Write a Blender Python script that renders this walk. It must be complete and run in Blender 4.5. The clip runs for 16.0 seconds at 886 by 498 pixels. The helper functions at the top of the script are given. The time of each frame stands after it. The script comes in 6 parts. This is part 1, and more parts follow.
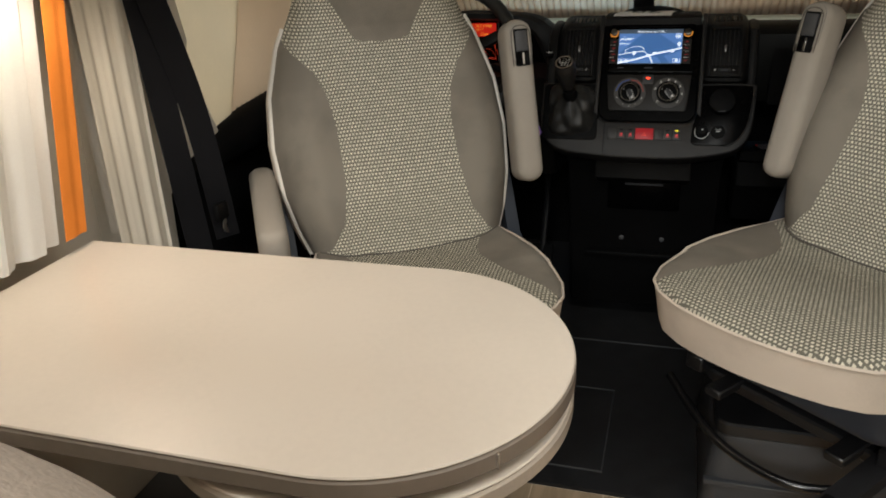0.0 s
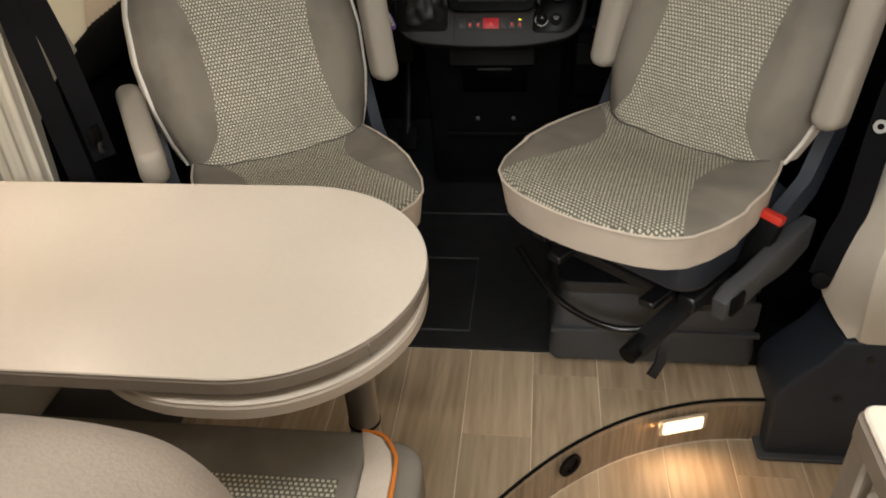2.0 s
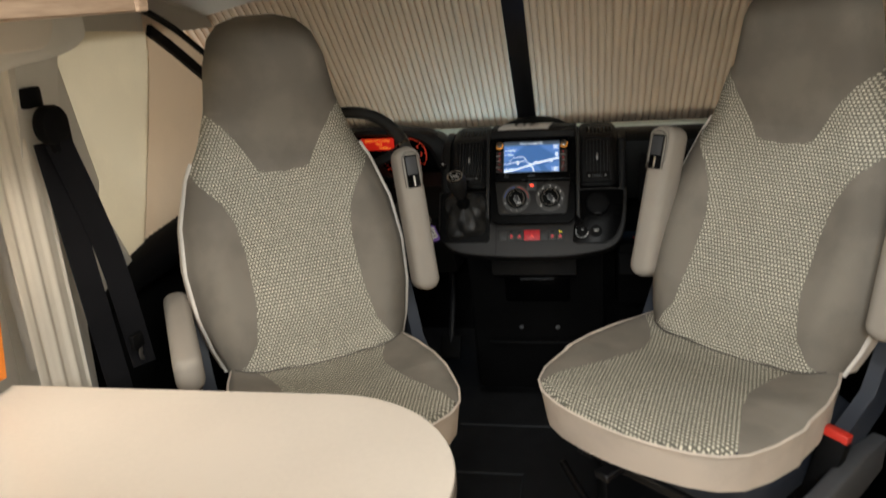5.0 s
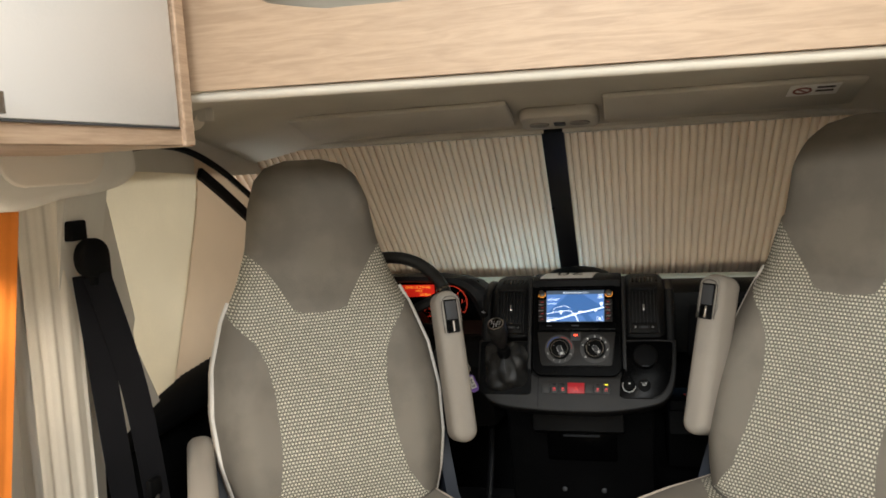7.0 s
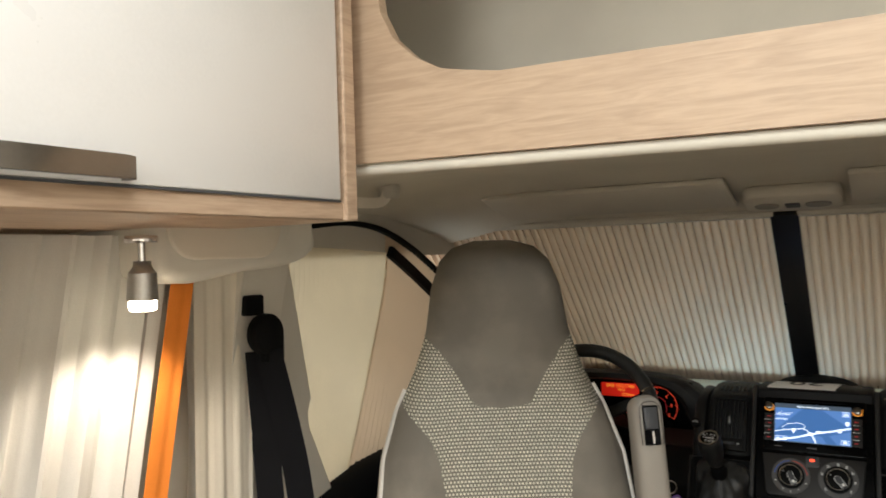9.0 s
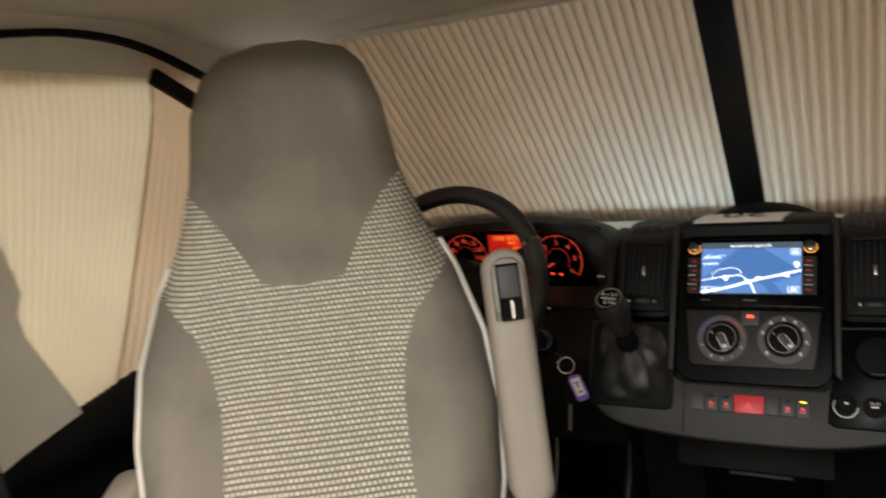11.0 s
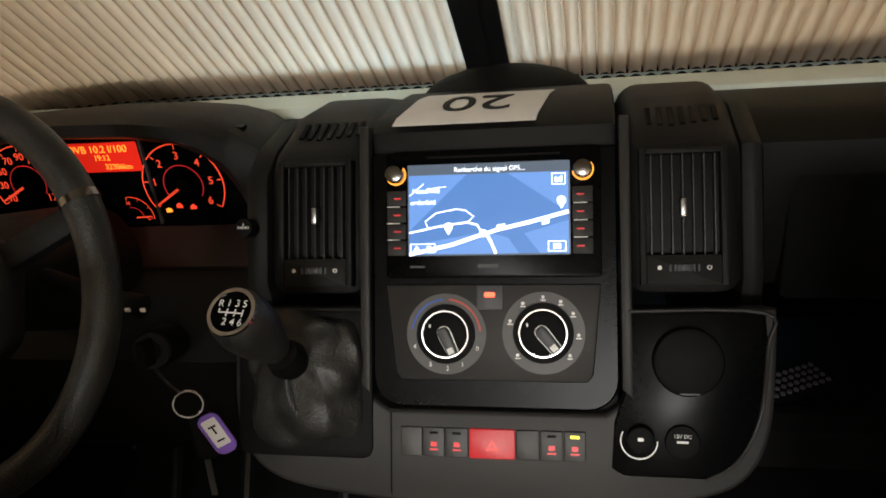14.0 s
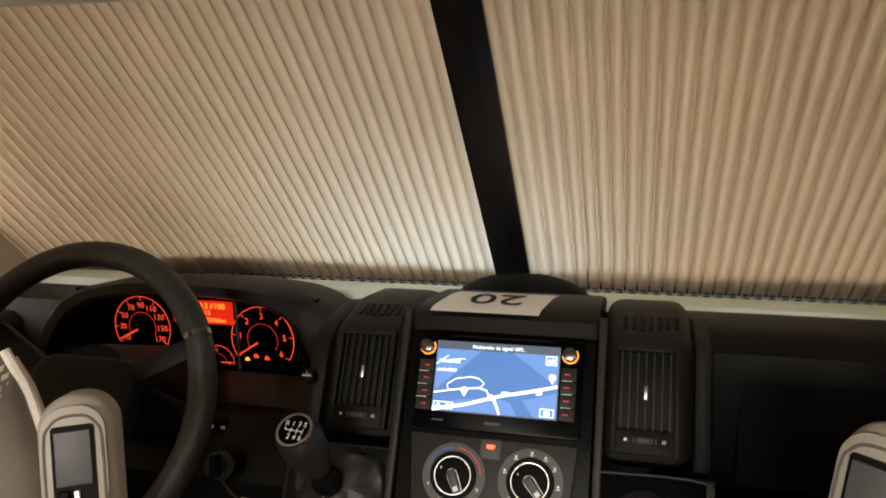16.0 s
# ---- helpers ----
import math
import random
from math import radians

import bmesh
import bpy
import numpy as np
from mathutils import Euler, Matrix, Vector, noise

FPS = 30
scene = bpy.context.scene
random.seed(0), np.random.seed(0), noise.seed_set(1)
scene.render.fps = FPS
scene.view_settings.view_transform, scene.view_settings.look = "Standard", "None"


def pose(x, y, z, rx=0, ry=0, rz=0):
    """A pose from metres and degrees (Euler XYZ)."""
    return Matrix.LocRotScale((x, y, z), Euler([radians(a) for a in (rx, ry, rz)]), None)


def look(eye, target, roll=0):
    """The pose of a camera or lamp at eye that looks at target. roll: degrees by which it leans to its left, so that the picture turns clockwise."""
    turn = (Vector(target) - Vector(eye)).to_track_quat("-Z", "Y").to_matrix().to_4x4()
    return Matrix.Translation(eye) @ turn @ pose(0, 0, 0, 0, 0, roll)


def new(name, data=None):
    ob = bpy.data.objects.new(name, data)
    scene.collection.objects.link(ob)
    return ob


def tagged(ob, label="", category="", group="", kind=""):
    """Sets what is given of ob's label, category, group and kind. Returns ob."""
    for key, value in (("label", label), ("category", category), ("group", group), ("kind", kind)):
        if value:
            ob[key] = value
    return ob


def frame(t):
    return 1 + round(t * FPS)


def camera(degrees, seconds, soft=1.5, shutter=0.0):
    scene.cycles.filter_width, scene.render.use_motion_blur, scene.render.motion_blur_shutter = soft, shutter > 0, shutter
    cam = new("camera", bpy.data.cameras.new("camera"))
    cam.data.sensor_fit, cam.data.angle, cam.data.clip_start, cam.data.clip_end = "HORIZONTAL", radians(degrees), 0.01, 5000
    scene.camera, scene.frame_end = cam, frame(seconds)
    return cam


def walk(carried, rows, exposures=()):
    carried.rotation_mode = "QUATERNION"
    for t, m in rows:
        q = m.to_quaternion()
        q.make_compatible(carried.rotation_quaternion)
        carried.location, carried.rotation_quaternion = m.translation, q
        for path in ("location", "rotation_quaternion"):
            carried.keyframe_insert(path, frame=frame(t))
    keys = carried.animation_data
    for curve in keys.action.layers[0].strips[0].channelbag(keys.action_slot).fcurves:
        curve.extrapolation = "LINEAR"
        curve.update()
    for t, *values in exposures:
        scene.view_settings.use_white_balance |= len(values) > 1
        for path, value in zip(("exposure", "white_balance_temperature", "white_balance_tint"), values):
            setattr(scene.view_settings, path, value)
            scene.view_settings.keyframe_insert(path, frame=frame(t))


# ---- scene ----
cam = camera(60.3, 16.0, soft=1.7, shutter=0.35)
PATH = [
    (0, (0.079, 0.241, 1.147), (-0.485, 1.988, 0.354), -3.1),
    (0.5, (0.085, 0.221, 1.163), (-0.406, 2.008, 0.411), -2.7),
    (1, (0.108, 0.191, 1.204), (-0.255, 1.964, 0.352), -1.2),
    (1.5, (0.115, 0.148, 1.264), (-0.159, 1.86, 0.267), -1.5),
    (2, (0.136, 0.126, 1.294), (-0.104, 1.761, 0.166), -3.3),
    (2.5, (0.131, 0.122, 1.3), (-0.075, 1.695, 0.083), -4.3),
    (3, (0.133, 0.124, 1.303), (-0.08, 1.671, 0.053), -5.2),
    (3.5, (0.135, 0.126, 1.304), (-0.092, 1.675, 0.059), -5.6),
    (4, (0.138, 0.137, 1.299), (-0.141, 1.77, 0.178), -5.5),
    (4.5, (0.157, 0.149, 1.287), (-0.197, 1.914, 0.414), -5.2),
    (5, (0.162, 0.156, 1.278), (-0.219, 2.014, 0.644), -4.3),
    (5.2, (0.163, 0.158, 1.276), (-0.224, 2.043, 0.731), -4.0),
    (7.3, (0.149, 0.208, 1.229), (-0.354, 2.132, 1.011), -3.5),
    (7.5, (0.145, 0.21, 1.222), (-0.379, 2.13, 1.019), -3.6),
    (8, (0.157, 0.239, 1.225), (-0.502, 2.126, 1.147), -3.4),
    (8.2, (0.155, 0.257, 1.237), (-0.574, 2.119, 1.213), -2.9),
    (10.3, (0.179, 0.729, 1.18), (-1.079, 2.283, 1.12), -2.2),
    (10.5, (0.177, 0.796, 1.162), (-1.013, 2.395, 0.998), -3.3),
    (11, (0.158, 0.954, 1.126), (-0.798, 2.678, 0.789), -6.4),
    (11.5, (0.103, 1.148, 1.095), (-0.528, 2.977, 0.587), -7.5),
    (12, (0.078, 1.357, 1.098), (-0.341, 3.189, 0.414), -6.8),
    (12.5, (0.083, 1.519, 1.1), (-0.247, 3.305, 0.263), -6.1),
    (13, (0.091, 1.583, 1.098), (-0.221, 3.344, 0.202), -5.9),
    (13.5, (0.097, 1.607, 1.109), (-0.255, 3.352, 0.198), -6.4),
    (14, (0.102, 1.615, 1.124), (-0.292, 3.358, 0.227), -6.6),
    (14.5, (0.114, 1.603, 1.132), (-0.308, 3.366, 0.286), -6.2),
    (15, (0.14, 1.572, 1.142), (-0.296, 3.375, 0.394), -5.3),
    (15.5, (0.15, 1.488, 1.169), (-0.323, 3.348, 0.608), -3.9),
    (16, (0.17, 1.393, 1.172), (-0.332, 3.289, 0.779), -1.1),
]
walk(cam, [(t, look(eye, target, roll)) for t, eye, target, roll in PATH],
     exposures=[(0.0, -0.22, 6380, 9), (1.0, -0.1, 6380, 9), (3.0, -0.12, 6500, 10), (4.0, -0.12, 6500, 10), (5.0, 0.0, 6300, 9), (7.3, 0.2, 6250, 9), (8.0, 0.1, 6250, 9), (10.3, 0.12, 6400, 6), (10.5, 0.38, 6450, 7), (11.0, 0.38, 6500, 11), (12.0, 0.72, 6550, 12), (13.0, 0.74, 6500, 10), (14.0, 0.76, 6550, 11), (15.0, 0.8, 6800, 13), (16.0, 0.82, 7000, 14)])

# ---- world and light ----
world = bpy.data.worlds.new("world")
scene.world = world
world.use_nodes = True
world.node_tree.nodes["Background"].inputs[0].default_value = (0.84, 0.82, 0.78, 1)
world.node_tree.nodes["Background"].inputs[1].default_value = 1.7
scene.view_settings.exposure = 0.0


def lamp(name, kind, m, energy, colour, **kw):
    data = bpy.data.lights.new(name, kind)
    data.energy, data.color = energy, colour
    if kind == "AREA":
        data.shape, data.size, data.size_y = "RECTANGLE", kw["size"][0], kw["size"][1]
    else:
        data.shadow_soft_size = kw.get("soft", 0.02)
        if kind == "SPOT":
            data.spot_size, data.spot_blend = radians(kw["cone"]), 0.6
    ob = new(name, data)
    ob.matrix_world = m
    return ob


WARM = (0.975, 0.975, 0.94)
# unseen fill lights, added overhead and at the rear to brighten table and cab
lamp("ceiling_light_lamp", "AREA", look((0.2, 0.5, 1.88), (0.2, 0.6, 0)), 11.5, WARM, size=(0.9, 0.3))
lamp("ceiling_light_lamp", "AREA", look((0.1, -1.1, 1.86), (0.05, -0.2, 0)), 36, WARM, size=(0.6, 0.3))
lamp("reading_spot_lamp", "SPOT", look((-0.70, 1.055, 1.165), (-0.66, 1.07, 0.3)), 5.0, (1.0, 0.84, 0.66), cone=140, soft=0.02)
# second spot is an unseen addition that brightens the near end
lamp("reading_spot_lamp", "SPOT", look((-0.70, 0.45, 1.165), (-0.6, 0.62, 0.3)), 2.2, (1.0, 0.84, 0.66), cone=140, soft=0.02)
lamp("step_light_lamp", "AREA", look((0.485, 1.375, -0.035), (0.47, 0.9, -0.15)), 0.4, (1.0, 0.60, 0.31), size=(0.15, 0.035))
# unseen lamp added close outside the glass for the bluish patch on the blind
lamp("outside_hall_lamp", "AREA", look((-0.18, 2.95, 1.02), (-0.18, 2.58, 0.90)), 1.4, (0.30, 0.62, 1.0), size=(0.3, 0.1))


# ---- materials ----
def mat(name, colour, rough=0.6, metal=0.0, vary=0.12, scale=6.0, grain=250.0, bump=0.08, spec=0.5, emit=None, power=0.0, coat=0.0, trans=0.0):
    m = bpy.data.materials.new(name)
    m.use_nodes = True
    nt = m.node_tree
    b = nt.nodes["Principled BSDF"]
    tc = nt.nodes.new("ShaderNodeTexCoord")
    n1, n2 = nt.nodes.new("ShaderNodeTexNoise"), nt.nodes.new("ShaderNodeTexNoise")
    n1.inputs["Scale"].default_value, n2.inputs["Scale"].default_value = scale, grain
    n1.inputs["Detail"].default_value = 5
    for n in (n1, n2):
        nt.links.new(tc.outputs["Object"], n.inputs["Vector"])
    mx = nt.nodes.new("ShaderNodeMath")
    mx.operation = "MULTIPLY_ADD"
    mx.inputs[1].default_value = 1.35
    nt.links.new(n1.outputs["Fac"], mx.inputs[0])
    sc = nt.nodes.new("ShaderNodeMath")
    sc.operation = "MULTIPLY"
    sc.inputs[1].default_value = 0.4
    nt.links.new(n2.outputs["Fac"], sc.inputs[0])
    nt.links.new(sc.outputs[0], mx.inputs[2])
    cr = nt.nodes.new("ShaderNodeValToRGB")
    cr.color_ramp.elements[0].position, cr.color_ramp.elements[1].position = 0.72, 1.0
    cr.color_ramp.elements[0].color = (*colour, 1)
    cr.color_ramp.elements[1].color = (*[min(1, c * (1 + 2 * vary)) for c in colour], 1)
    nt.links.new(mx.outputs[0], cr.inputs[0])
    nt.links.new(cr.outputs[0], b.inputs["Base Color"])
    rr = nt.nodes.new("ShaderNodeMapRange")
    rr.inputs["To Min"].default_value, rr.inputs["To Max"].default_value = max(0.02, rough - 0.08), min(1, rough + 0.08)
    nt.links.new(n1.outputs["Fac"], rr.inputs["Value"])
    nt.links.new(rr.outputs[0], b.inputs["Roughness"])
    b.inputs["Metallic"].default_value = metal
    b.inputs["Specular IOR Level"].default_value = spec
    b.inputs["Coat Weight"].default_value = coat
    b.inputs["Transmission Weight"].default_value = trans
    if bump:
        bp = nt.nodes.new("ShaderNodeBump")
        bp.inputs["Strength"].default_value, bp.inputs["Distance"].default_value = bump, 0.002
        nt.links.new(n2.outputs["Fac"], bp.inputs["Height"])
        nt.links.new(bp.outputs[0], b.inputs["Normal"])
    if emit:
        b.inputs["Emission Color"].default_value = (*emit, 1)
        b.inputs["Emission Strength"].default_value = power
    return m


def weave(name, flat, light, dark, cell=0.0082):
    """Woven upholstery: pale bricks of yarn on a dark ground. flat: pattern lies in local x, y; else x, z."""
    m = mat(name, light, 0.9, bump=0)
    nt = m.node_tree
    b = nt.nodes["Principled BSDF"]
    tc = nt.nodes.new("ShaderNodeTexCoord")
    sp, cb = nt.nodes.new("ShaderNodeSeparateXYZ"), nt.nodes.new("ShaderNodeCombineXYZ")
    nt.links.new(tc.outputs["Object"], sp.inputs[0])
    nt.links.new(sp.outputs["X"], cb.inputs["X"])
    nt.links.new(sp.outputs["Y" if flat else "Z"], cb.inputs["Y"])
    nz = nt.nodes.new("ShaderNodeTexNoise")
    nz.inputs["Scale"].default_value = 180
    nt.links.new(tc.outputs["Object"], nz.inputs["Vector"])
    mixv = nt.nodes.new("ShaderNodeMix")
    mixv.data_type = "VECTOR"
    mixv.inputs["Factor"].default_value = 0.0006
    nt.links.new(cb.outputs[0], mixv.inputs["A"])
    nt.links.new(nz.outputs["Color"], mixv.inputs["B"])
    br = nt.nodes.new("ShaderNodeTexBrick")
    br.inputs["Scale"].default_value = 1.0
    br.offset = 0.5
    br.inputs["Brick Width"].default_value, br.inputs["Row Height"].default_value = cell, cell * 0.95
    br.inputs["Mortar Size"].default_value, br.inputs["Mortar Smooth"].default_value = cell * 0.25, 0.35
    br.inputs["Color1"].default_value = (*light, 1)
    br.inputs["Color2"].default_value = (*[c * 0.78 for c in light], 1)
    br.inputs["Mortar"].default_value = (*dark, 1)
    nt.links.new(mixv.outputs["Result"], br.inputs["Vector"])
    nt.links.new(br.outputs["Color"], b.inputs["Base Color"])
    bp = nt.nodes.new("ShaderNodeBump")
    bp.inputs["Strength"].default_value, bp.inputs["Distance"].default_value, bp.invert = 0.5, 0.002, True
    nt.links.new(br.outputs["Fac"], bp.inputs["Height"])
    nt.links.new(bp.outputs[0], b.inputs["Normal"])
    b.inputs["Roughness"].default_value = 0.95
    b.inputs["Specular IOR Level"].default_value = 0.15
    return m


def wood(name, light, dark, axis=1, rough=0.45, tint=0.25, grain=26.0):
    """Wood decor with long grain along one axis (0 x, 1 y)."""
    m = mat(name, light, rough, bump=0.0)
    nt = m.node_tree
    b = nt.nodes["Principled BSDF"]
    tc, mp, oi = nt.nodes.new("ShaderNodeTexCoord"), nt.nodes.new("ShaderNodeMapping"), nt.nodes.new("ShaderNodeObjectInfo")
    s = [1.0, 1.0, 1.0]
    s[axis] = 0.09
    mp.inputs["Scale"].default_value = s
    off = nt.nodes.new("ShaderNodeVectorMath")
    off.operation = "SCALE"
    off.inputs[0].default_value = (7, 13, 5)
    nt.links.new(oi.outputs["Random"], off.inputs["Scale"])
    nt.links.new(tc.outputs["Object"], mp.inputs["Vector"])
    nt.links.new(off.outputs[0], mp.inputs["Location"])
    n1, n2 = nt.nodes.new("ShaderNodeTexNoise"), nt.nodes.new("ShaderNodeTexNoise")
    n1.inputs["Scale"].default_value, n1.inputs["Detail"].default_value, n1.inputs["Distortion"].default_value = grain, 8, 1.6
    n2.inputs["Scale"].default_value, n2.inputs["Detail"].default_value = grain * 6, 4
    for n in (n1, n2):
        nt.links.new(mp.outputs[0], n.inputs["Vector"])
    ad = nt.nodes.new("ShaderNodeMath")
    ad.operation = "MULTIPLY_ADD"
    ad.inputs[1].default_value = 0.35
    nt.links.new(n2.outputs["Fac"], ad.inputs[0])
    sc = nt.nodes.new("ShaderNodeMath")
    sc.operation = "MULTIPLY"
    sc.inputs[1].default_value = 1.1
    nt.links.new(n1.outputs["Fac"], sc.inputs[0])
    nt.links.new(sc.outputs[0], ad.inputs[2])
    wv = nt.nodes.new("ShaderNodeTexWave")
    wv.bands_direction = "XYZ"[1 - axis] if axis < 2 else "X"
    wv.inputs["Scale"].default_value, wv.inputs["Distortion"].default_value, wv.inputs["Detail"].default_value, wv.inputs["Detail Scale"].default_value = grain * 0.9, 5.0, 3.0, 0.8
    nt.links.new(mp.outputs[0], wv.inputs["Vector"])
    bl = nt.nodes.new("ShaderNodeMath")
    bl.operation = "MULTIPLY_ADD"
    bl.inputs[1].default_value = 0.07
    nt.links.new(wv.outputs["Fac"], bl.inputs[0])
    nt.links.new(ad.outputs[0], bl.inputs[2])
    cr = nt.nodes.new("ShaderNodeValToRGB")
    cr.color_ramp.elements[0].position, cr.color_ramp.elements[1].position = 0.55, 0.92
    cr.color_ramp.elements[0].color, cr.color_ramp.elements[1].color = (*dark, 1), (*light, 1)
    nt.links.new(bl.outputs[0], cr.inputs[0])
    hs = nt.nodes.new("ShaderNodeHueSaturation")
    mr = nt.nodes.new("ShaderNodeMapRange")
    mr.inputs["To Min"].default_value, mr.inputs["To Max"].default_value = 1 - tint / 2, 1 + tint / 2
    nt.links.new(oi.outputs["Random"], mr.inputs["Value"])
    nt.links.new(mr.outputs[0], hs.inputs["Value"])
    nt.links.new(cr.outputs[0], hs.inputs["Color"])
    nt.links.new(hs.outputs[0], b.inputs["Base Color"])
    bp = nt.nodes.new("ShaderNodeBump")
    bp.inputs["Strength"].default_value, bp.inputs["Distance"].default_value = 0.12, 0.002
    nt.links.new(ad.outputs[0], bp.inputs["Height"])
    nt.links.new(bp.outputs[0], b.inputs["Normal"])
    return m


def thin_cloth(name, colour, through_colour, share):
    """Cloth that lets some light through."""
    m = mat(name, colour, 0.95, vary=0.06, scale=4, grain=500, bump=0.15, spec=0.1)
    nt = m.node_tree
    b, out = nt.nodes["Principled BSDF"], nt.nodes["Material Output"]
    tr, mx = nt.nodes.new("ShaderNodeBsdfTranslucent"), nt.nodes.new("ShaderNodeMixShader")
    tr.inputs["Color"].default_value = (*through_colour, 1)
    mx.inputs[0].default_value = share
    nt.links.new(b.outputs[0], mx.inputs[1])
    nt.links.new(tr.outputs[0], mx.inputs[2])
    nt.links.new(mx.outputs[0], out.inputs["Surface"])
    return m


SUEDE = mat("grey_suede", (0.208, 0.187, 0.157), 0.95, vary=0.13, scale=9, grain=900, bump=0.25, spec=0.15)
CREAM = mat("cream_suede", (0.60, 0.52, 0.44), 0.9, vary=0.1, scale=7, grain=700, bump=0.2, spec=0.2)
BEIGE_CLOTH = mat("beige_cloth", (0.19, 0.155, 0.125), 0.95, vary=0.12, scale=8, grain=600, bump=0.3, spec=0.15)
WEAVE_BACK = weave("weave_back", False, (0.86, 0.81, 0.67), (0.22, 0.205, 0.168), 0.0072)
WEAVE_SEAT = weave("weave_seat", True, (0.74, 0.69, 0.56), (0.17, 0.16, 0.13), 0.0078)
PIPING = mat("white_piping", (0.70, 0.66, 0.60), 0.6)
ORANGE = mat("orange_cloth", (0.72, 0.22, 0.035), 0.9, vary=0.08, grain=700, bump=0.2, spec=0.15)
GREY_PLASTIC = mat("armrest_grey", (0.27, 0.25, 0.22), 0.75, vary=0.06, grain=600, bump=0.12)
LAMINATE = mat("table_laminate", (0.66, 0.585, 0.50), 0.34, vary=0.025, scale=3, grain=120, bump=0.01)
EDGE_BAND = mat("edge_band", (0.21, 0.172, 0.14), 0.4, vary=0.08, grain=90)
BLACK_PLASTIC = mat("black_plastic", (0.0038, 0.0038, 0.004), 0.62, vary=0.2, grain=900, bump=0.12, spec=0.11)
DASH_PLASTIC = mat("dash_plastic", (0.0068, 0.0065, 0.0063), 0.55, vary=0.2, scale=12, grain=1400, bump=0.25, spec=0.24)
PANEL_GREY = mat("console_grey", (0.022, 0.0208, 0.02), 0.5, vary=0.1, grain=1200, bump=0.1, spec=0.3)
GLOSS_BLACK = mat("gloss_black", (0.0018, 0.0018, 0.002), 0.26, vary=0.1, bump=0, spec=0.07)
BLACK_METAL = mat("black_metal", (0.012, 0.012, 0.013), 0.3, vary=0.2)
SLATE_PLASTIC = mat("slate_plastic", (0.055, 0.057, 0.062), 0.5, vary=0.12, grain=700, bump=0.12)
NAVY_PLASTIC = mat("pillar_slate", (0.028, 0.034, 0.047), 0.5, vary=0.12, grain=700, bump=0.1)
CAB_MAT = mat("cab_mat", (0.010, 0.010, 0.011), 0.75, vary=0.3, scale=20, grain=500, bump=0.35)
BELT = mat("belt_webbing", (0.008, 0.008, 0.0092), 0.9, vary=0.15, grain=900, bump=0.3, spec=0.08)
TRIM = mat("beige_trim", (0.68, 0.62, 0.53), 0.7, vary=0.05, scale=5, grain=500, bump=0.08)
TRIM_GREY = mat("grey_trim", (0.52, 0.485, 0.42), 0.7, vary=0.05, scale=5, grain=500, bump=0.08)
HEADLINER = mat("headliner_cloth", (0.575, 0.535, 0.455), 0.95, vary=0.05, scale=4, grain=800, bump=0.2, spec=0.1)
WALL = mat("wall_cloth", (0.64, 0.585, 0.50), 0.85, vary=0.04, grain=500, bump=0.1)
WHITE_DOOR = mat("white_lacquer", (0.76, 0.74, 0.72), 0.3, vary=0.02, bump=0)
DARK_CHROME = mat("dark_chrome", (0.22, 0.21, 0.20), 0.18, metal=1.0, vary=0.1, bump=0)
CHROME = mat("chrome", (0.78, 0.78, 0.8), 0.12, metal=1.0, vary=0.04, bump=0)
STEEL = mat("brushed_steel", (0.5, 0.5, 0.5), 0.35, metal=1.0, vary=0.08)
RED = mat("red_plastic", (0.62, 0.035, 0.02), 0.4, vary=0.08)
GLOSS_BAR = mat("gloss_black_paint", (0.006, 0.006, 0.0065), 0.2, vary=0.1, bump=0, spec=0.5)
LEATHER = mat("black_leather", (0.016, 0.0155, 0.0145), 0.45, vary=0.2, scale=30, grain=420, bump=0.4)
CURTAIN = thin_cloth("curtain_cloth", (0.83, 0.77, 0.66), (0.75, 0.66, 0.5), 0.1)
SHEER = thin_cloth("white_curtain", (0.80, 0.78, 0.74), (0.85, 0.83, 0.8), 0.35)
BLIND = thin_cloth("pleated_blind", (0.58, 0.49, 0.385), (0.93, 0.665, 0.46), 0.38)
SIDE_BLIND = thin_cloth("side_blind", (0.76, 0.69, 0.54), (0.92, 0.80, 0.58), 0.24)
# same blind past its fold, darker tan to paint its angle to the light
SHADED_BLIND = thin_cloth("shaded_side_blind", (0.64, 0.51, 0.37), (0.84, 0.65, 0.44), 0.22)
PILLAR_GREY = mat("pillar_plastic", (0.66, 0.63, 0.565), 0.65, vary=0.05, scale=5, grain=500, bump=0.08)
RAIL = mat("pale_rail", (0.62, 0.70, 0.64), 0.35, vary=0.05, spec=0.5)
TOP_PAD = mat("top_pad_plastic", (0.006, 0.0062, 0.0056), 0.48, vary=0.2, scale=12, grain=1400, bump=0.2, spec=0.14)
# pale colour painted in for the highlights on the plank bevels
JOINT_HIGHLIGHT = mat("joint_highlight", (0.74, 0.63, 0.49), 0.7)
RISER_WOOD = wood("riser_wood", (0.66, 0.515, 0.35), (0.42, 0.31, 0.20), 2, 0.42, 0.1)
FLOOR_WOOD = wood("floor_planks", (0.60, 0.465, 0.315), (0.41, 0.30, 0.19), 1, 0.42, 0.2, 17)
CAB_WOOD = wood("cabinet_wood", (0.49, 0.355, 0.24), (0.40, 0.282, 0.187), 0, 0.5, 0.08, 80)
CAB_WOOD_Y = wood("cabinet_wood_long", (0.56, 0.41, 0.29), (0.40, 0.28, 0.19), 1, 0.5, 0.08, 60)
PAPER = mat("paper", (0.80, 0.79, 0.77), 0.85, vary=0.03, bump=0.02)
SEAM_RED = mat("faded_red_print", (0.25, 0.09, 0.08), 0.7)
INK = mat("black_ink", (0.01, 0.01, 0.01), 0.7)
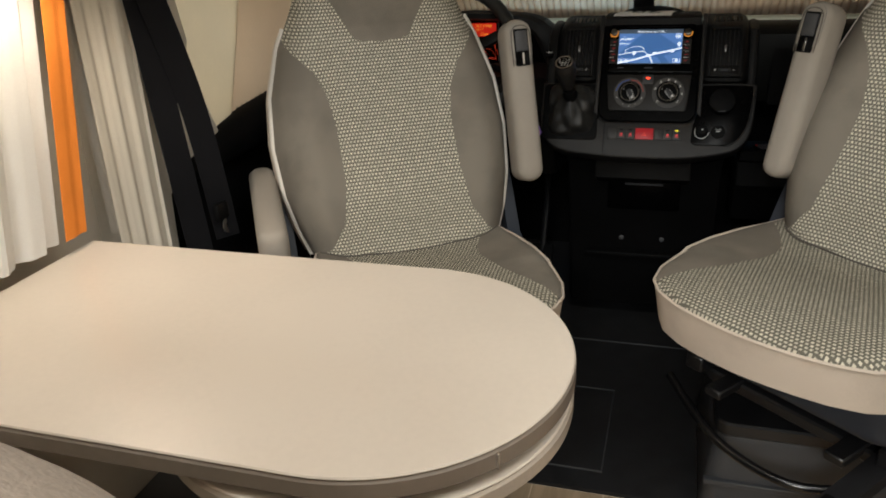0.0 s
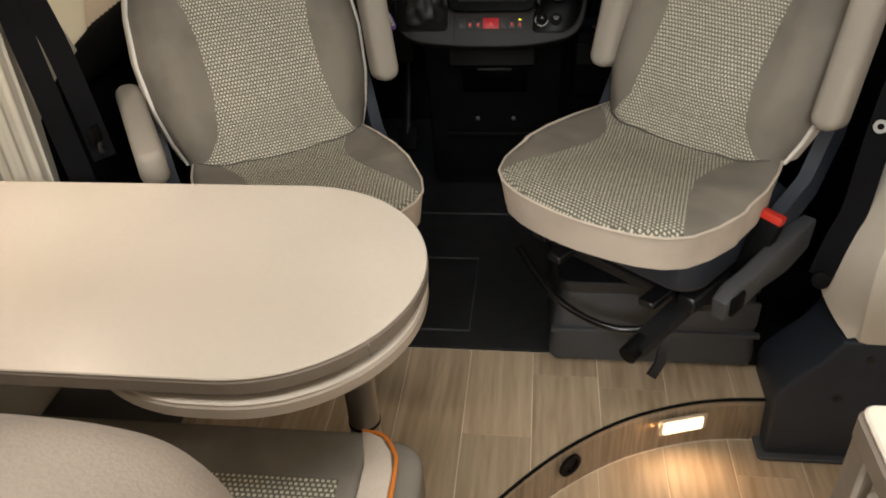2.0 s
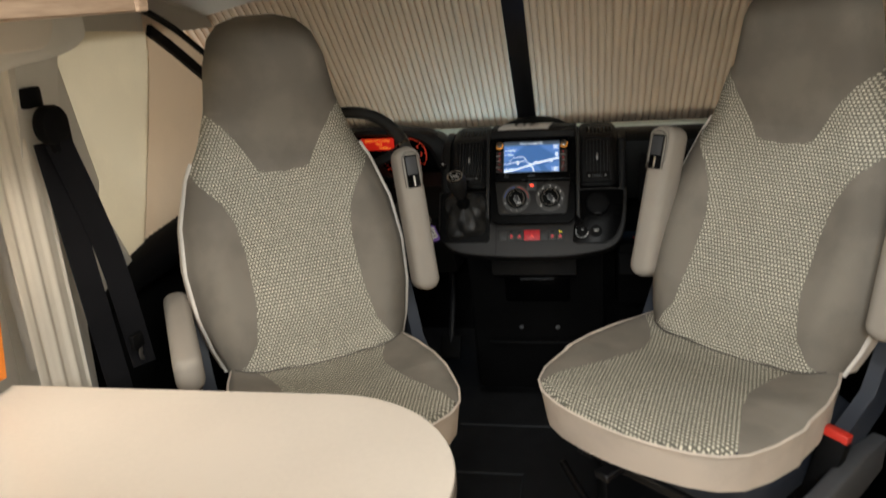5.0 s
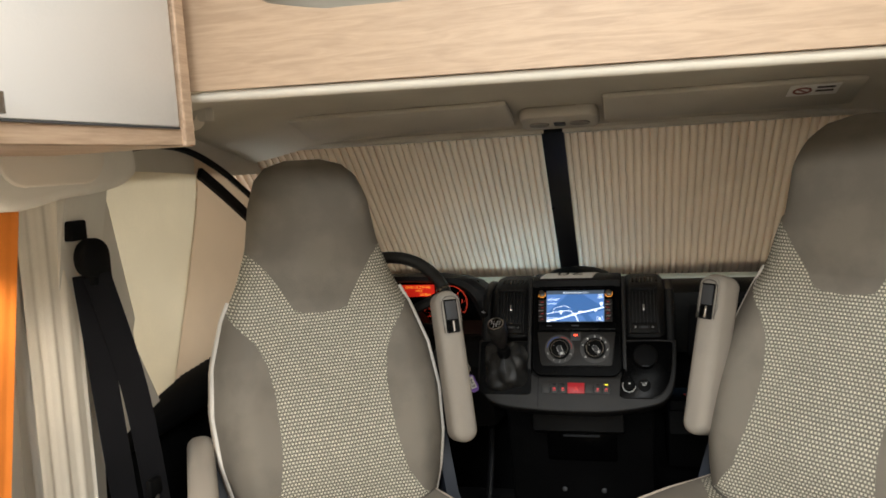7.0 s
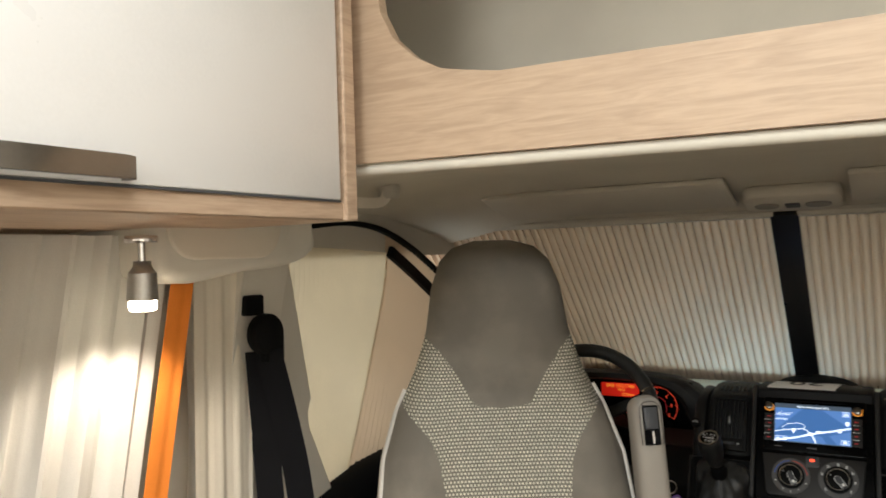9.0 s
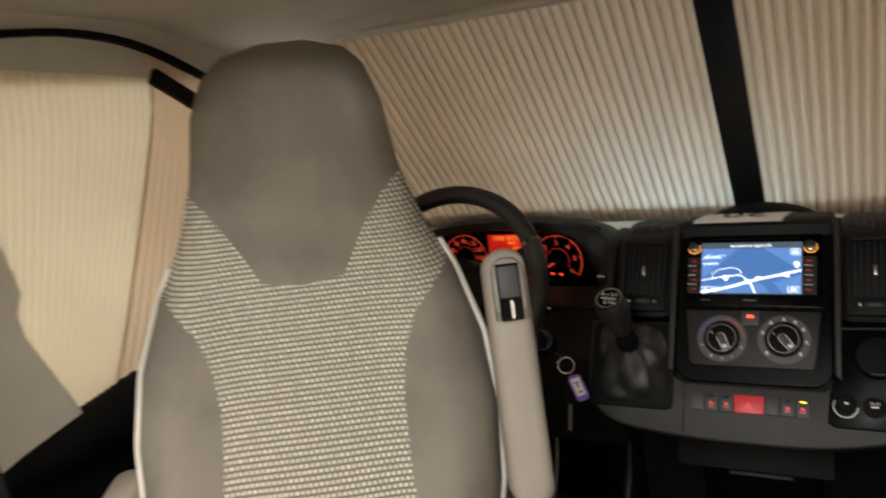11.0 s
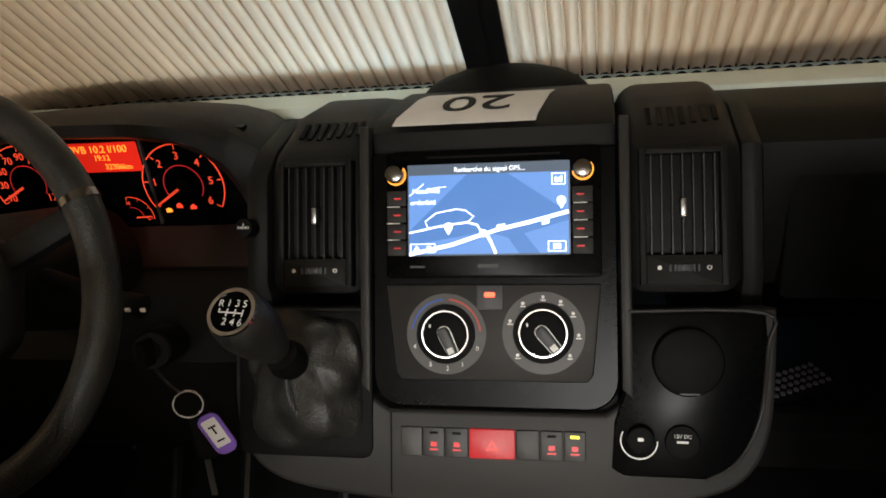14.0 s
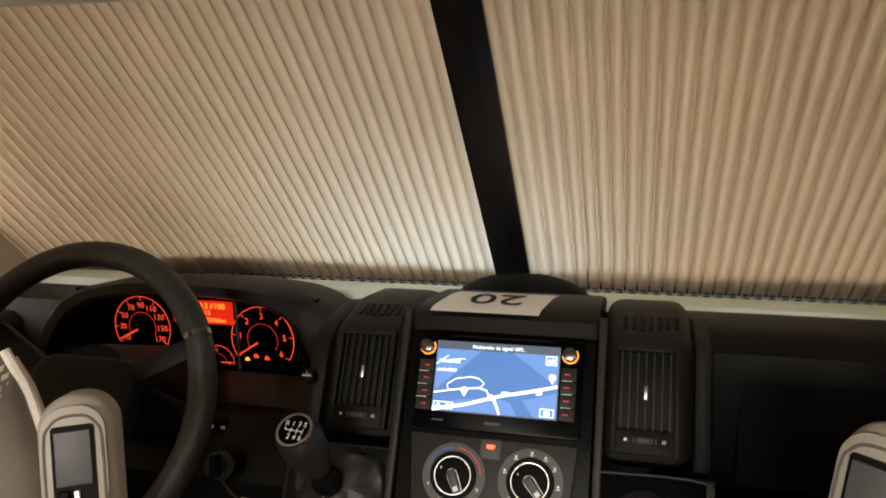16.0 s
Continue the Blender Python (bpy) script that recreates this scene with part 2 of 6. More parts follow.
WHITE_INK = mat("white_marking", (0.8, 0.8, 0.78), 0.5)
GLASS = mat("window_glass", (0.85, 0.95, 0.92), 0.03, vary=0.0, bump=0, trans=1.0)


def glow(name, colour, power):
    return mat(name, colour, 0.4, vary=0.03, bump=0, emit=colour, power=power)


RED_GLOW = glow("red_backlight", (1.0, 0.075, 0.03), 0.48)
RED_DIM = glow("red_dim_backlight", (0.75, 0.03, 0.035), 0.22)
DISPLAY_RED = glow("red_display", (0.85, 0.02, 0.008), 0.3)
AMBER = glow("amber_light", (1.0, 0.36, 0.04), 0.7)
YELLOW = glow("yellow_light", (1.0, 0.8, 0.02), 1.4)
LED_RED = glow("led_red", (1.0, 0.055, 0.02), 3.0)
SCREEN_BLUE = glow("screen_blue", (0.040, 0.115, 0.30), 1.0)
SCREEN_PALE = glow("screen_pale", (0.072, 0.165, 0.39), 1.0)
SCREEN_WHITE = glow("screen_white", (0.85, 0.92, 1.0), 1.1)
SCREEN_DARK = glow("screen_dark", (0.05, 0.07, 0.1), 0.8)
BULB = glow("bulb", (1.0, 0.86, 0.62), 14.0)
STEP_GLOW = glow("step_lens", (1.0, 0.83, 0.58), 2.4)

# ---- building helpers ----
YZ = Matrix(((0, 0, 1, 0), (1, 0, 0, 0), (0, 1, 0, 0), (0, 0, 0, 1)))
PLACE = {}


def thing(name, m, label, category, group="", kind=""):
    """An empty at a thing's base; m is its pose."""
    ob = new(name)
    ob.empty_display_size = 0.05
    ob.matrix_world = m
    PLACE[ob] = m
    return tagged(ob, label, category, group, kind)


def part(name, bm, material, parent=None, label="", local=False, smooth=True):
    """Links a bmesh, given in world places (or local ones), as one mesh object under its parent."""
    top = PLACE.get(parent, Matrix.Identity(4))
    if not local:
        bm.transform(top.inverted())
    me = bpy.data.meshes.new(name)
    bm.normal_update()
    bm.to_mesh(me)
    bm.free()
    me.materials.append(material)
    if smooth:
        me.shade_smooth()
        me.set_sharp_from_angle(angle=radians(38))
    ob = new(name, me)
    if parent:
        ob.parent = parent
    PLACE[ob] = top
    return tagged(ob, label)


def whole(name, bm, material, label, category, group="", kind="", smooth=True):
    return tagged(part(name, bm, material, None, "", smooth=smooth), label, category, group, kind)


def box(x0, x1, y0, y1, z0, z1, bevel=0.0, seg=2, m=None):
    bm = bmesh.new()
    bmesh.ops.create_cube(bm, size=1)
    bmesh.ops.scale(bm, vec=(x1 - x0, y1 - y0, z1 - z0), verts=bm.verts)
    bmesh.ops.translate(bm, vec=((x0 + x1) / 2, (y0 + y1) / 2, (z0 + z1) / 2), verts=bm.verts)
    if bevel:
        bmesh.ops.bevel(bm, geom=bm.edges[:], offset=bevel, segments=seg, affect="EDGES", profile=0.5)
    if m:
        bm.transform(m)
    return bm


def prism(points, h0, h1, bevel=0.0, seg=2, m=None):
    """An outline in x, y raised from h0 to h1."""
    bm = bmesh.new()
    lo = [bm.verts.new((x, y, h0)) for x, y in points]
    hi = [bm.verts.new((x, y, h1)) for x, y in points]
    bm.faces.new(lo[::-1])
    bm.faces.new(hi)
    n = len(points)
    for i in range(n):
        bm.faces.new((lo[i], lo[(i + 1) % n], hi[(i + 1) % n], hi[i]))
    bmesh.ops.recalc_face_normals(bm, faces=bm.faces)
    if bevel:
        rim = [e for e in bm.edges if abs(e.verts[0].co.z - e.verts[1].co.z) < 1e-6]
        bmesh.ops.bevel(bm, geom=rim, offset=bevel, segments=seg, affect="EDGES", profile=0.5)
    if m:
        bm.transform(m)
    return bm


def rounded(x0, x1, y0, y1, r, n=6):
    """The outline of a rounded rectangle."""
    out = []
    for cx, cy, a in ((x1 - r, y1 - r, 0), (x0 + r, y1 - r, 90), (x0 + r, y0 + r, 180), (x1 - r, y0 + r, 270)):
        out += [(cx + r * math.cos(radians(a + 90 * k / n)), cy + r * math.sin(radians(a + 90 * k / n))) for k in range(n + 1)]
    return out


def disc(cx, cy, r, h0, h1, n=32, bevel=0.0, m=None, r2=None):
    return prism([(cx + r * math.cos(2 * math.pi * k / n), cy + (r2 or r) * math.sin(2 * math.pi * k / n)) for k in range(n)], h0, h1, bevel, 2, m)


def ring(cx, cy, r0, r1, h0, h1, n=40, m=None, a0=0.0, a1=360.0):
    """A flat ring, or a stretch of one, with thickness."""
    bm = bmesh.new()
    full = a1 - a0 >= 360
    k = n if full else n + 1
    rows = []
    for i in range(k):
        a = radians(a0 + (a1 - a0) * i / n)
        c, s = math.cos(a), math.sin(a)
        rows.append([bm.verts.new((cx + r * c, cy + r * s, h)) for r, h in ((r0, h0), (r1, h0), (r1, h1), (r0, h1))])
    for i in range(n):
        a, b = rows[i], rows[(i + 1) % k]
        for j in range(4):
            bm.faces.new((a[j], b[j], b[(j + 1) % 4], a[(j + 1) % 4]))
    if not full:
        bm.faces.new(rows[0])
        bm.faces.new(rows[-1][::-1])
    bmesh.ops.recalc_face_normals(bm, faces=bm.faces)
    if m:
        bm.transform(m)
    return bm


def tube(path, r, n=10, m=None, closed=False, flat=None, up=(0, 0, 1)):
    """A tube along points; r a number or one per point; flat = (half width, half thickness) gives a strap."""
    bm = bmesh.new()
    pts = [Vector(p) for p in path]
    rows = []
    for i, p in enumerate(pts):
        a = pts[i - 1] if (i or closed) else p
        b = pts[(i + 1) % len(pts)] if (i < len(pts) - 1 or closed) else p
        d = (b - a).normalized()
        u = Vector(up)
        s = d.cross(u)
        s = s.normalized() if s.length > 1e-4 else Vector((1, 0, 0))
        w = s.cross(d).normalized()
        rr = r[i] if isinstance(r, (list, tuple)) else r
        if flat:
            ring_ = [p + s * flat[0] + w * flat[1], p - s * flat[0] + w * flat[1], p - s * flat[0] - w * flat[1], p + s * flat[0] - w * flat[1]]
        else:
            ring_ = [p + (s * math.cos(2 * math.pi * k / n) + w * math.sin(2 * math.pi * k / n)) * rr for k in range(n)]
        rows.append([bm.verts.new(q) for q in ring_])
    k = len(rows[0])
    for i in range(len(rows) if closed else len(rows) - 1):
        a, b = rows[i], rows[(i + 1) % len(rows)]
        for j in range(k):
            bm.faces.new((a[j], a[(j + 1) % k], b[(j + 1) % k], b[j]))
    if not closed:
        bm.faces.new(rows[0][::-1])
        bm.faces.new(rows[-1])
    bmesh.ops.recalc_face_normals(bm, faces=bm.faces)
    if m:
        bm.transform(m)
    return bm


def smooth_line(points, n=8):
    """A smooth line through points."""
    p = [Vector(q) for q in points]
    out = []
    for i in range(len(p) - 1):
        a, b, c, d = p[max(i - 1, 0)], p[i], p[i + 1], p[min(i + 2, len(p) - 1)]
        for k in range(n):
            t = k / n
            out.append(0.5 * (2 * b + (c - a) * t + (2 * a - 5 * b + 4 * c - d) * t * t + (3 * b - a - 3 * c + d) * t ** 3))
    return out + [p[-1]]


def sheet(rows, thick=0.0):
    """A surface through rows of points; thick pushes a second skin along -normal."""
    bm = bmesh.new()
    g = [[bm.verts.new(p) for p in r] for r in rows]
    for i in range(len(g) - 1):
        for j in range(len(g[0]) - 1):
            bm.faces.new((g[i][j], g[i][j + 1], g[i + 1][j + 1], g[i + 1][j]))
    bm.normal_update()
    if thick:
        bmesh.ops.solidify(bm, geom=bm.faces[:], thickness=thick)
    return bm


def lerp(table, v):
    """Straight or smooth reading of a small table of (v, value)."""
    return float(np.interp(v, [a for a, _ in table], [b for _, b in table]))


def join(*bms):
    out = bmesh.new()
    for b in bms:
        me = bpy.data.meshes.new("tmp")
        b.to_mesh(me)
        b.free()
        out.from_mesh(me)
        bpy.data.meshes.remove(me)
    return out


def text(name, words, size, m, material, parent, align="CENTER", depth=0.0004, sx=1.0):
    cu = bpy.data.curves.new(name, "FONT")
    cu.body, cu.size, cu.align_x, cu.align_y, cu.extrude = words, size, align, "CENTER", depth
    ob = bpy.data.objects.new(name, cu)
    me = bpy.data.meshes.new_from_object(ob)
    bpy.data.objects.remove(ob)
    bm = bmesh.new()
    bm.from_mesh(me)
    bpy.data.meshes.remove(me)
    bm.transform(m @ Matrix.Diagonal((sx, 1, 1, 1)))
    return part(name, bm, material, parent, smooth=False)


# ---- the shell of the van ----
whole("wall_left", box(-0.98, -0.93, -1.7, 1.45, -0.2, 1.95), WALL, "cream lined wall of the living area", "wall", kind="structure")
whole("wall_right", box(0.93, 0.98, -1.7, 3.0, -0.2, 1.95), WALL, "cream lined wall beside the entrance", "wall", kind="structure")
whole("wall_rear", box(-0.98, 0.98, -1.75, -1.7, -0.2, 1.95), WALL, "plain cream wall at the rear", "wall", kind="structure")
whole("ceiling", box(-0.98, 0.98, -1.75, 1.75, 1.93, 1.98), WALL, "plain cream ceiling of the living area", "ceiling", kind="structure")
for y0, y1, z0, z1 in ((1.45, 3.0, -0.2, 0.74), (1.45, 3.0, 1.27, 1.95), (2.45, 3.0, 0.74, 1.27)):
    whole("wall_cab_left", box(-0.99, -0.94, y0, y1, z0, z1), TRIM_GREY, "outer skin round the driver window", "wall", kind="structure")
# unseen slab added above the lining to stop outside light leaking in
whole("cab_roof", box(-0.99, 0.99, 1.70, 2.36, 1.42, 1.47), TRIM_GREY, "unseen cover that keeps outside light off the cab", "roof", kind="structure")
whole("cab_floor", box(-0.95, 0.95, 1.56, 2.95, -0.05, 0.008), CAB_MAT, "black rubber mat on the cab floor", "floor", kind="structure")
cab_floor = bpy.data.objects["cab_floor"]
for x0, x1, y0, y1 in ((-0.24, 0.24, 2.189, 2.193), (-0.24, -0.026, 1.619, 1.623), (-0.029, -0.026, 1.621, 1.943), (-0.24, -0.026, 1.942, 1.945)):
    part("mat_seam", box(x0, x1, y0, y1, 0.007, 0.0115, 0.001, 1), SLATE_PLASTIC, cab_floor, "thin seam in the rubber mat")
whole("bulkhead", box(-0.98, 0.98, 2.90, 2.95, -0.2, 0.84), BLACK_PLASTIC, "dark bulkhead in front of the footwells", "wall", kind="structure")
whole("subfloor", box(-0.95, 0.95, -1.7, 2.95, -0.24, -0.20), BLACK_PLASTIC, "dark floor pan under the planks", "floor", kind="structure")

# step edge of the entrance well: x against y
STEP = [(-0.09, 0.60), (-0.075, 0.80), (-0.02, 0.98), (0.087, 1.127), (0.209, 1.252), (0.34, 1.345), (0.472, 1.401), (0.58, 1.425), (0.686, 1.432)]
STEP_LINE = [(p.x, p.y) for p in smooth_line([(x, y, 0) for x, y in [(-0.09, -1.7)] + STEP], 6)]


def step_y(x):
    return float(np.interp(x, [a for a, _ in STEP_LINE[6:]], [b for _, b in STEP_LINE[6:]]))


riser = bmesh.new()
lo = [riser.verts.new((x, y, -0.135)) for x, y in STEP_LINE]
hi = [riser.verts.new((x, y, -0.004)) for x, y in STEP_LINE]
for i in range(len(lo) - 1):
    riser.faces.new((lo[i], lo[i + 1], hi[i + 1], hi[i]))
bmesh.ops.solidify(riser, geom=riser.faces[:], thickness=0.012)
whole("step_riser", riser, RISER_WOOD, "curved riser of the entrance step in wood decor", "step", kind="structure")
whole("step_edge_trim", tube([(x, y, 0.0) for x, y in STEP_LINE], 0.004, 8), BLACK_PLASTIC, "dark brown edge strip along the curved step", "trim", kind="structure")


# ---- swivel seats ----
# half widths up the backrest from the cushion joint; v is height above the joint along the back
W_BACK = [(0.0, 0.205), (0.05, 0.225), (0.12, 0.243), (0.22, 0.252), (0.32, 0.244), (0.42, 0.215), (0.50, 0.178), (0.58, 0.152), (0.68, 0.138), (0.74, 0.118), (0.77, 0.09), (0.785, 0.04)]
A_BACK = [(0.0, 0.20), (0.03, 0.165), (0.08, 0.135), (0.16, 0.122), (0.26, 0.122), (0.33, 0.132), (0.38, 0.155), (0.42, 0.195), (0.44, 0.21)]
B_PAD = [(0.425, 0.0), (0.432, 0.055), (0.45, 0.066), (0.50, 0.093), (0.54, 0.118), (0.575, 0.152), (0.60, 0.16)]


def back_point(s, v, W=None):
    """A point of the backrest's front: s across (-1..1), v up the back, in the seat's frame (front is -y)."""
    W = W or lerp(W_BACK, v)
    e = min(abs(s), 1.0)
    bolster = 0.028 * math.exp(-((e - 0.74) / 0.2) ** 2) * max(0, 1 - ((v - 0.22) / 0.32) ** 2)
    roundness = (1 - e ** 4.5) ** 0.5
    depth = 0.045 + 0.055 * roundness + bolster + 0.03 * math.exp(-((v - 0.13) / 0.09) ** 2) * (1 - e * e)
    if v > 0.42:
        depth += 0.012 * min(1, (v - 0.42) / 0.1)
    if v > 0.68:
        depth *= max(0.25, 1 - ((v - 0.68) / 0.115) ** 2)
    lean = 0.40 * v - 0.32 * max(0, v - 0.46) ** 1.0
    z = v * 0.955
    return Vector((W * s, -depth + lean, z))


def back_patch(left, right, v0, v1, nu=14, nv=44, lift=0.0):
    rows = []
    for i in range(nv + 1):
        v = v0 + (v1 - v0) * i / nv
        W = lerp(W_BACK, v)
        a, b = max(-1, left(v) / W), min(1, right(v) / W)
        rows.append([back_point(a + (b - a) * j / nu, v) + Vector((0, -lift, 0)) for j in range(nu + 1)])
    return sheet(rows)


W_CUSH = [(0.0, 0.188), (0.06, 0.198), (0.13, 0.214), (0.22, 0.224), (0.32, 0.222), (0.40, 0.208), (0.45, 0.188), (0.482, 0.158), (0.503, 0.115), (0.514, 0.07), (0.519, 0.03), (0.52, 0.012)]
A_CUSH = [(0.0, 0.17), (0.06, 0.185), (0.10, 0.152), (0.15, 0.124), (0.21, 0.114), (0.27, 0.117), (0.33, 0.130), (0.38, 0.148), (0.43, 0.166), (0.46, 0.176)]


def cushion_point(s, d, lift=0.0):
    """A point of the cushion's top: s across, d forward from the joint."""
    W = lerp(W_CUSH, d)
    e = min(abs(s), 1.0)
    edge = 0.72 + 0.28 * (1 - e ** 6) ** 0.5
    front = 0.72 + 0.28 * min(1.0, max(0.0, (0.522 - d) / 0.06)) ** 0.5
    z = -0.055 + 0.062 * min(edge, front) + 0.014 * e * e * (1 if d < 0.3 else 0.5) + 0.03 * min(1, d / 0.4) * (1 - 0.3 * e) - 0.02 * math.exp(-((d - 0.15) / 0.12) ** 2) * (1 - e * e)
    return Vector((W * s, -d, z + lift))


def cushion_patch(left, right, d0, d1, nu=12, nv=32):
    rows = []
    for i in range(nv + 1):
        d = d0 + (d1 - d0) * i / nv
        W = lerp(W_CUSH, d)
        a, b = max(-1, left(d) / W), min(1, right(d) / W)
        rows.append([cushion_point(a + (b - a) * j / nu, d) for j in range(nu + 1)][::-1])
    return sheet(rows)


def armrest(parent, side, raised, label):
    """A rounded armrest with a clip at its end; raised beside the back or lowered over the cushion."""
    grip = rounded(-0.0285, 0.0285, 0.0, 0.34, 0.027)
    if raised:
        m = pose(0.275 if side > 0 else -0.234, -0.055, 0.10, 75, 0, 0)
    else:
        m = Matrix.Translation((side * 0.285, 0.10, 0.13)) @ pose(0, 0, 0, 180 + 6, 0, 0)
    J = Matrix.Translation((0, 0, 0.5))
    arm = part("armrest", prism(grip, -0.035, 0.04, 0.018, 3, J @ m), BEIGE_ARM, parent, label, local=True)
    if raised:
        cap = part("end_cap", prism(rounded(-0.0235, 0.0235, 0.248, 0.333, 0.02), 0.0385, 0.0435, 0.002, 2, J @ m), END_CAP, arm, "grey plastic end cap", local=True)
        part("recess", prism(rounded(-0.0155, 0.0155, 0.243, 0.318, 0.003), 0.0425, 0.0443, 0, 1, J @ m), BLACK_PLASTIC, arm, "dark adjuster recess", local=True)
        part("adjuster_flap", box(-0.0128, 0.0128, 0.273, 0.314, 0.0442, 0.0475, 0.0012, 2, J @ m), SLATE_PLASTIC, arm, "grey adjuster flap", local=True)
        # thin dark tube drawn for the shade in the groove
        groove = [(0.0205, 0.244, 0.0437), (0.0205, 0.305, 0.0437), (0.0165, 0.318, 0.0437), (0.008, 0.3245, 0.0437), (-0.008, 0.3245, 0.0437), (-0.0165, 0.318, 0.0437), (-0.0205, 0.305, 0.0437), (-0.0205, 0.244, 0.0437)]
        part("groove", tube(smooth_line(groove, 3), 0.0011, 6, J @ m), CREASE_SHADE, arm, "dark line painting the shaded groove round the recess", local=True)
        part("latch", box(-0.0015, 0.0035, 0.245, 0.270, 0.0442, 0.0485, 0.001, 1, J @ m), CHROME, arm, "bright latch", local=True)
        part("latch_block", box(-0.013, -0.004, 0.247, 0.270, 0.0442, 0.0475, 0.001, 1, J @ m), GLOSS_BLACK, arm, local=True)
    return arm


END_CAP = mat("end_cap_grey", (0.30, 0.275, 0.24), 0.5, vary=0.04)
# dark colour standing in for shade in the seat crease and armrest groove
CREASE_SHADE = mat("crease_shade", (0.10, 0.088, 0.075), 0.95)
BEIGE_ARM = mat("armrest_cloth", (0.36, 0.325, 0.28), 0.85, vary=0.06, grain=700, bump=0.2, spec=0.2)


def swivel_seat(m, label, arms, wide=1.0, turn=0.0, shift=0.0):
    seat = thing("swivel_chair", m, label, "car seat", "swivel cab seats")
    J = Matrix.Translation((0, 0, 0.5))
    Wf = lambda v: lerp(W_BACK, v)
    Af = lambda v: min(lerp(A_BACK, v), Wf(v))
    Bf = lambda v: min(lerp(B_PAD, v), Wf(v))

    # the loose cushion cover may sit a little askew on its frame
    askew = pose(shift, 0, 0, 0, 0, turn) @ Matrix.Diagonal((wide, 1, 1, 1))

    def put(name, bm, material, label="", cover=False):
        bm.transform(J @ askew if cover else J)
        return part(name, bm, material, seat, label, local=True)
    # backrest: weave in the middle, suede bolsters, suede head pad
    lower_back = join(back_patch(lambda v: -Af(v), Af, 0.0, 0.425), back_patch(lambda v: -Wf(v), lambda v: -Bf(v), 0.425, 0.60, 8), back_patch(Bf, Wf, 0.425, 0.60, 8))
    back = put("backrest", lower_back, WEAVE_BACK, "pale and dark woven centre panel")
    for sgn, nm in ((-1, "bolster"), (1, "bolster")):
        bm = back_patch(lambda v: -Wf(v), lambda v: -Af(v), 0.0, 0.44, 10) if sgn < 0 else back_patch(Af, Wf, 0.0, 0.44, 10)
        put(nm, bm, SUEDE, "grey suede side bolster")
    pad = join(back_patch(lambda v: -Bf(v), Bf, 0.425, 0.60, 16), back_patch(lambda v: -Wf(v), Wf, 0.60, 0.785, 16, 24))
    put("headrest", pad, SUEDE, "grey suede head pad")
    # back shell closing the backrest
    rows = []
    for i in range(41):
        v = 0.785 * i / 40
        W = lerp(W_BACK, v)
        a, b = back_point(-1, v), back_point(1, v)
        rows.append([a + (b - a) * k / 12 + Vector((0, 0.075 * math.sin(math.pi * k / 12) ** 0.5 * (1 if v < 0.7 else max(0.2, 1 - (v - 0.7) / 0.1)), 0)) for k in range(13)][::-1])
    put("back_shell", sheet(rows), SUEDE, "grey cloth rear cover")
    for sgn in (-1, 1):
        line = [back_point(sgn, 0.46 * k / 30) + Vector((sgn * 0.002, 0.003, 0)) for k in range(31)]
        put("piping", tube(line, 0.0055, 8), PIPING, "white piping along the edge")
        flap = [[back_point(sgn, v) + Vector((sgn * o * 0.4, o * 1.2, 0)) for o in (0.0, 0.012 + 0.02 * (1 - v / 0.5))] for v in [0.45 * k / 16 for k in range(17)]]
        put("side_gusset", sheet(flap, 0.002), CREAM, "cream gusset behind the piping")
    # cushion
    Wc = lambda d: lerp(W_CUSH, d)
    Ac = lambda d: min(lerp(A_CUSH, d), Wc(d))
    put("cushion", cushion_patch(lambda d: -Ac(d), Ac, 0.0, 0.52, 16, 48), WEAVE_SEAT, "pale and dark woven seat panel", True)
    put("cushion_side", cushion_patch(lambda d: -Wc(d), lambda d: -Ac(d), 0.0, 0.46, 8), SUEDE, "grey suede seat side", True)
    put("cushion_side", cushion_patch(Ac, Wc, 0.0, 0.46, 8), SUEDE, "grey suede seat side", True)
    # dark tube laid along the joint as the shade of the crease
    seam = []
    for k in range(25):
        q = back_point(-0.93 + 1.86 * k / 24, 0.004)
        seam.append(Vector((q.x, q.y - 0.002, cushion_point(q.x / Wc(-q.y), -q.y).z + 0.001)))
    put("seam", tube(seam, 0.0022, 6), CREASE_SHADE, "dark line painting the shaded crease between cushion and back")
    ease = [0.52 * math.sin(math.pi / 2 * k / 36) for k in range(37)]
    rim = [cushion_point(-1, d) for d in ease] + [cushion_point(1, d) for d in ease[::-1]]
    rows = [[p + Vector((-p.x * f * 0.03, f * 0.012 if p.y < -0.3 else 0, -0.076 * f - 0.004 * math.sin(9 * p.x + 4 * p.y) * f)) for p in rim] for f in (0, 0.12, 0.5, 0.9, 1.0)]
    rows.append([Vector((p.x * 0.86, p.y * 0.93, p.z - 0.078)) for p in rim])
    put("skirt", sheet([r[::-1] for r in rows]), CREAM, "cream suede skirt round the cushion", True)
    put("rim_seam", tube([p + Vector((0, 0, 0.001)) for p in rim], 0.0028, 8), CREAM, "cream seam along the cushion edge", True)
    # frame, hinge covers, swivel plate and pedestal
    for sgn in (-1, 1):
        put("hinge_cover", tube([(sgn * 0.245, 0.09, 0.16), (sgn * 0.252, 0.05, 0.05), (sgn * 0.25, -0.01, -0.05), (sgn * 0.245, -0.12, -0.10)], 1, flat=(0.035, 0.014), up=(1, 0, 0)), NAVY_PLASTIC, "dark blue grey hinge cover")
        put("slide_rail", box(sgn * 0.19 - 0.02, sgn * 0.19 + 0.02, -0.33, 0.06, -0.225, -0.19, 0.004, 1), BLACK_METAL, "black steel slide rail")
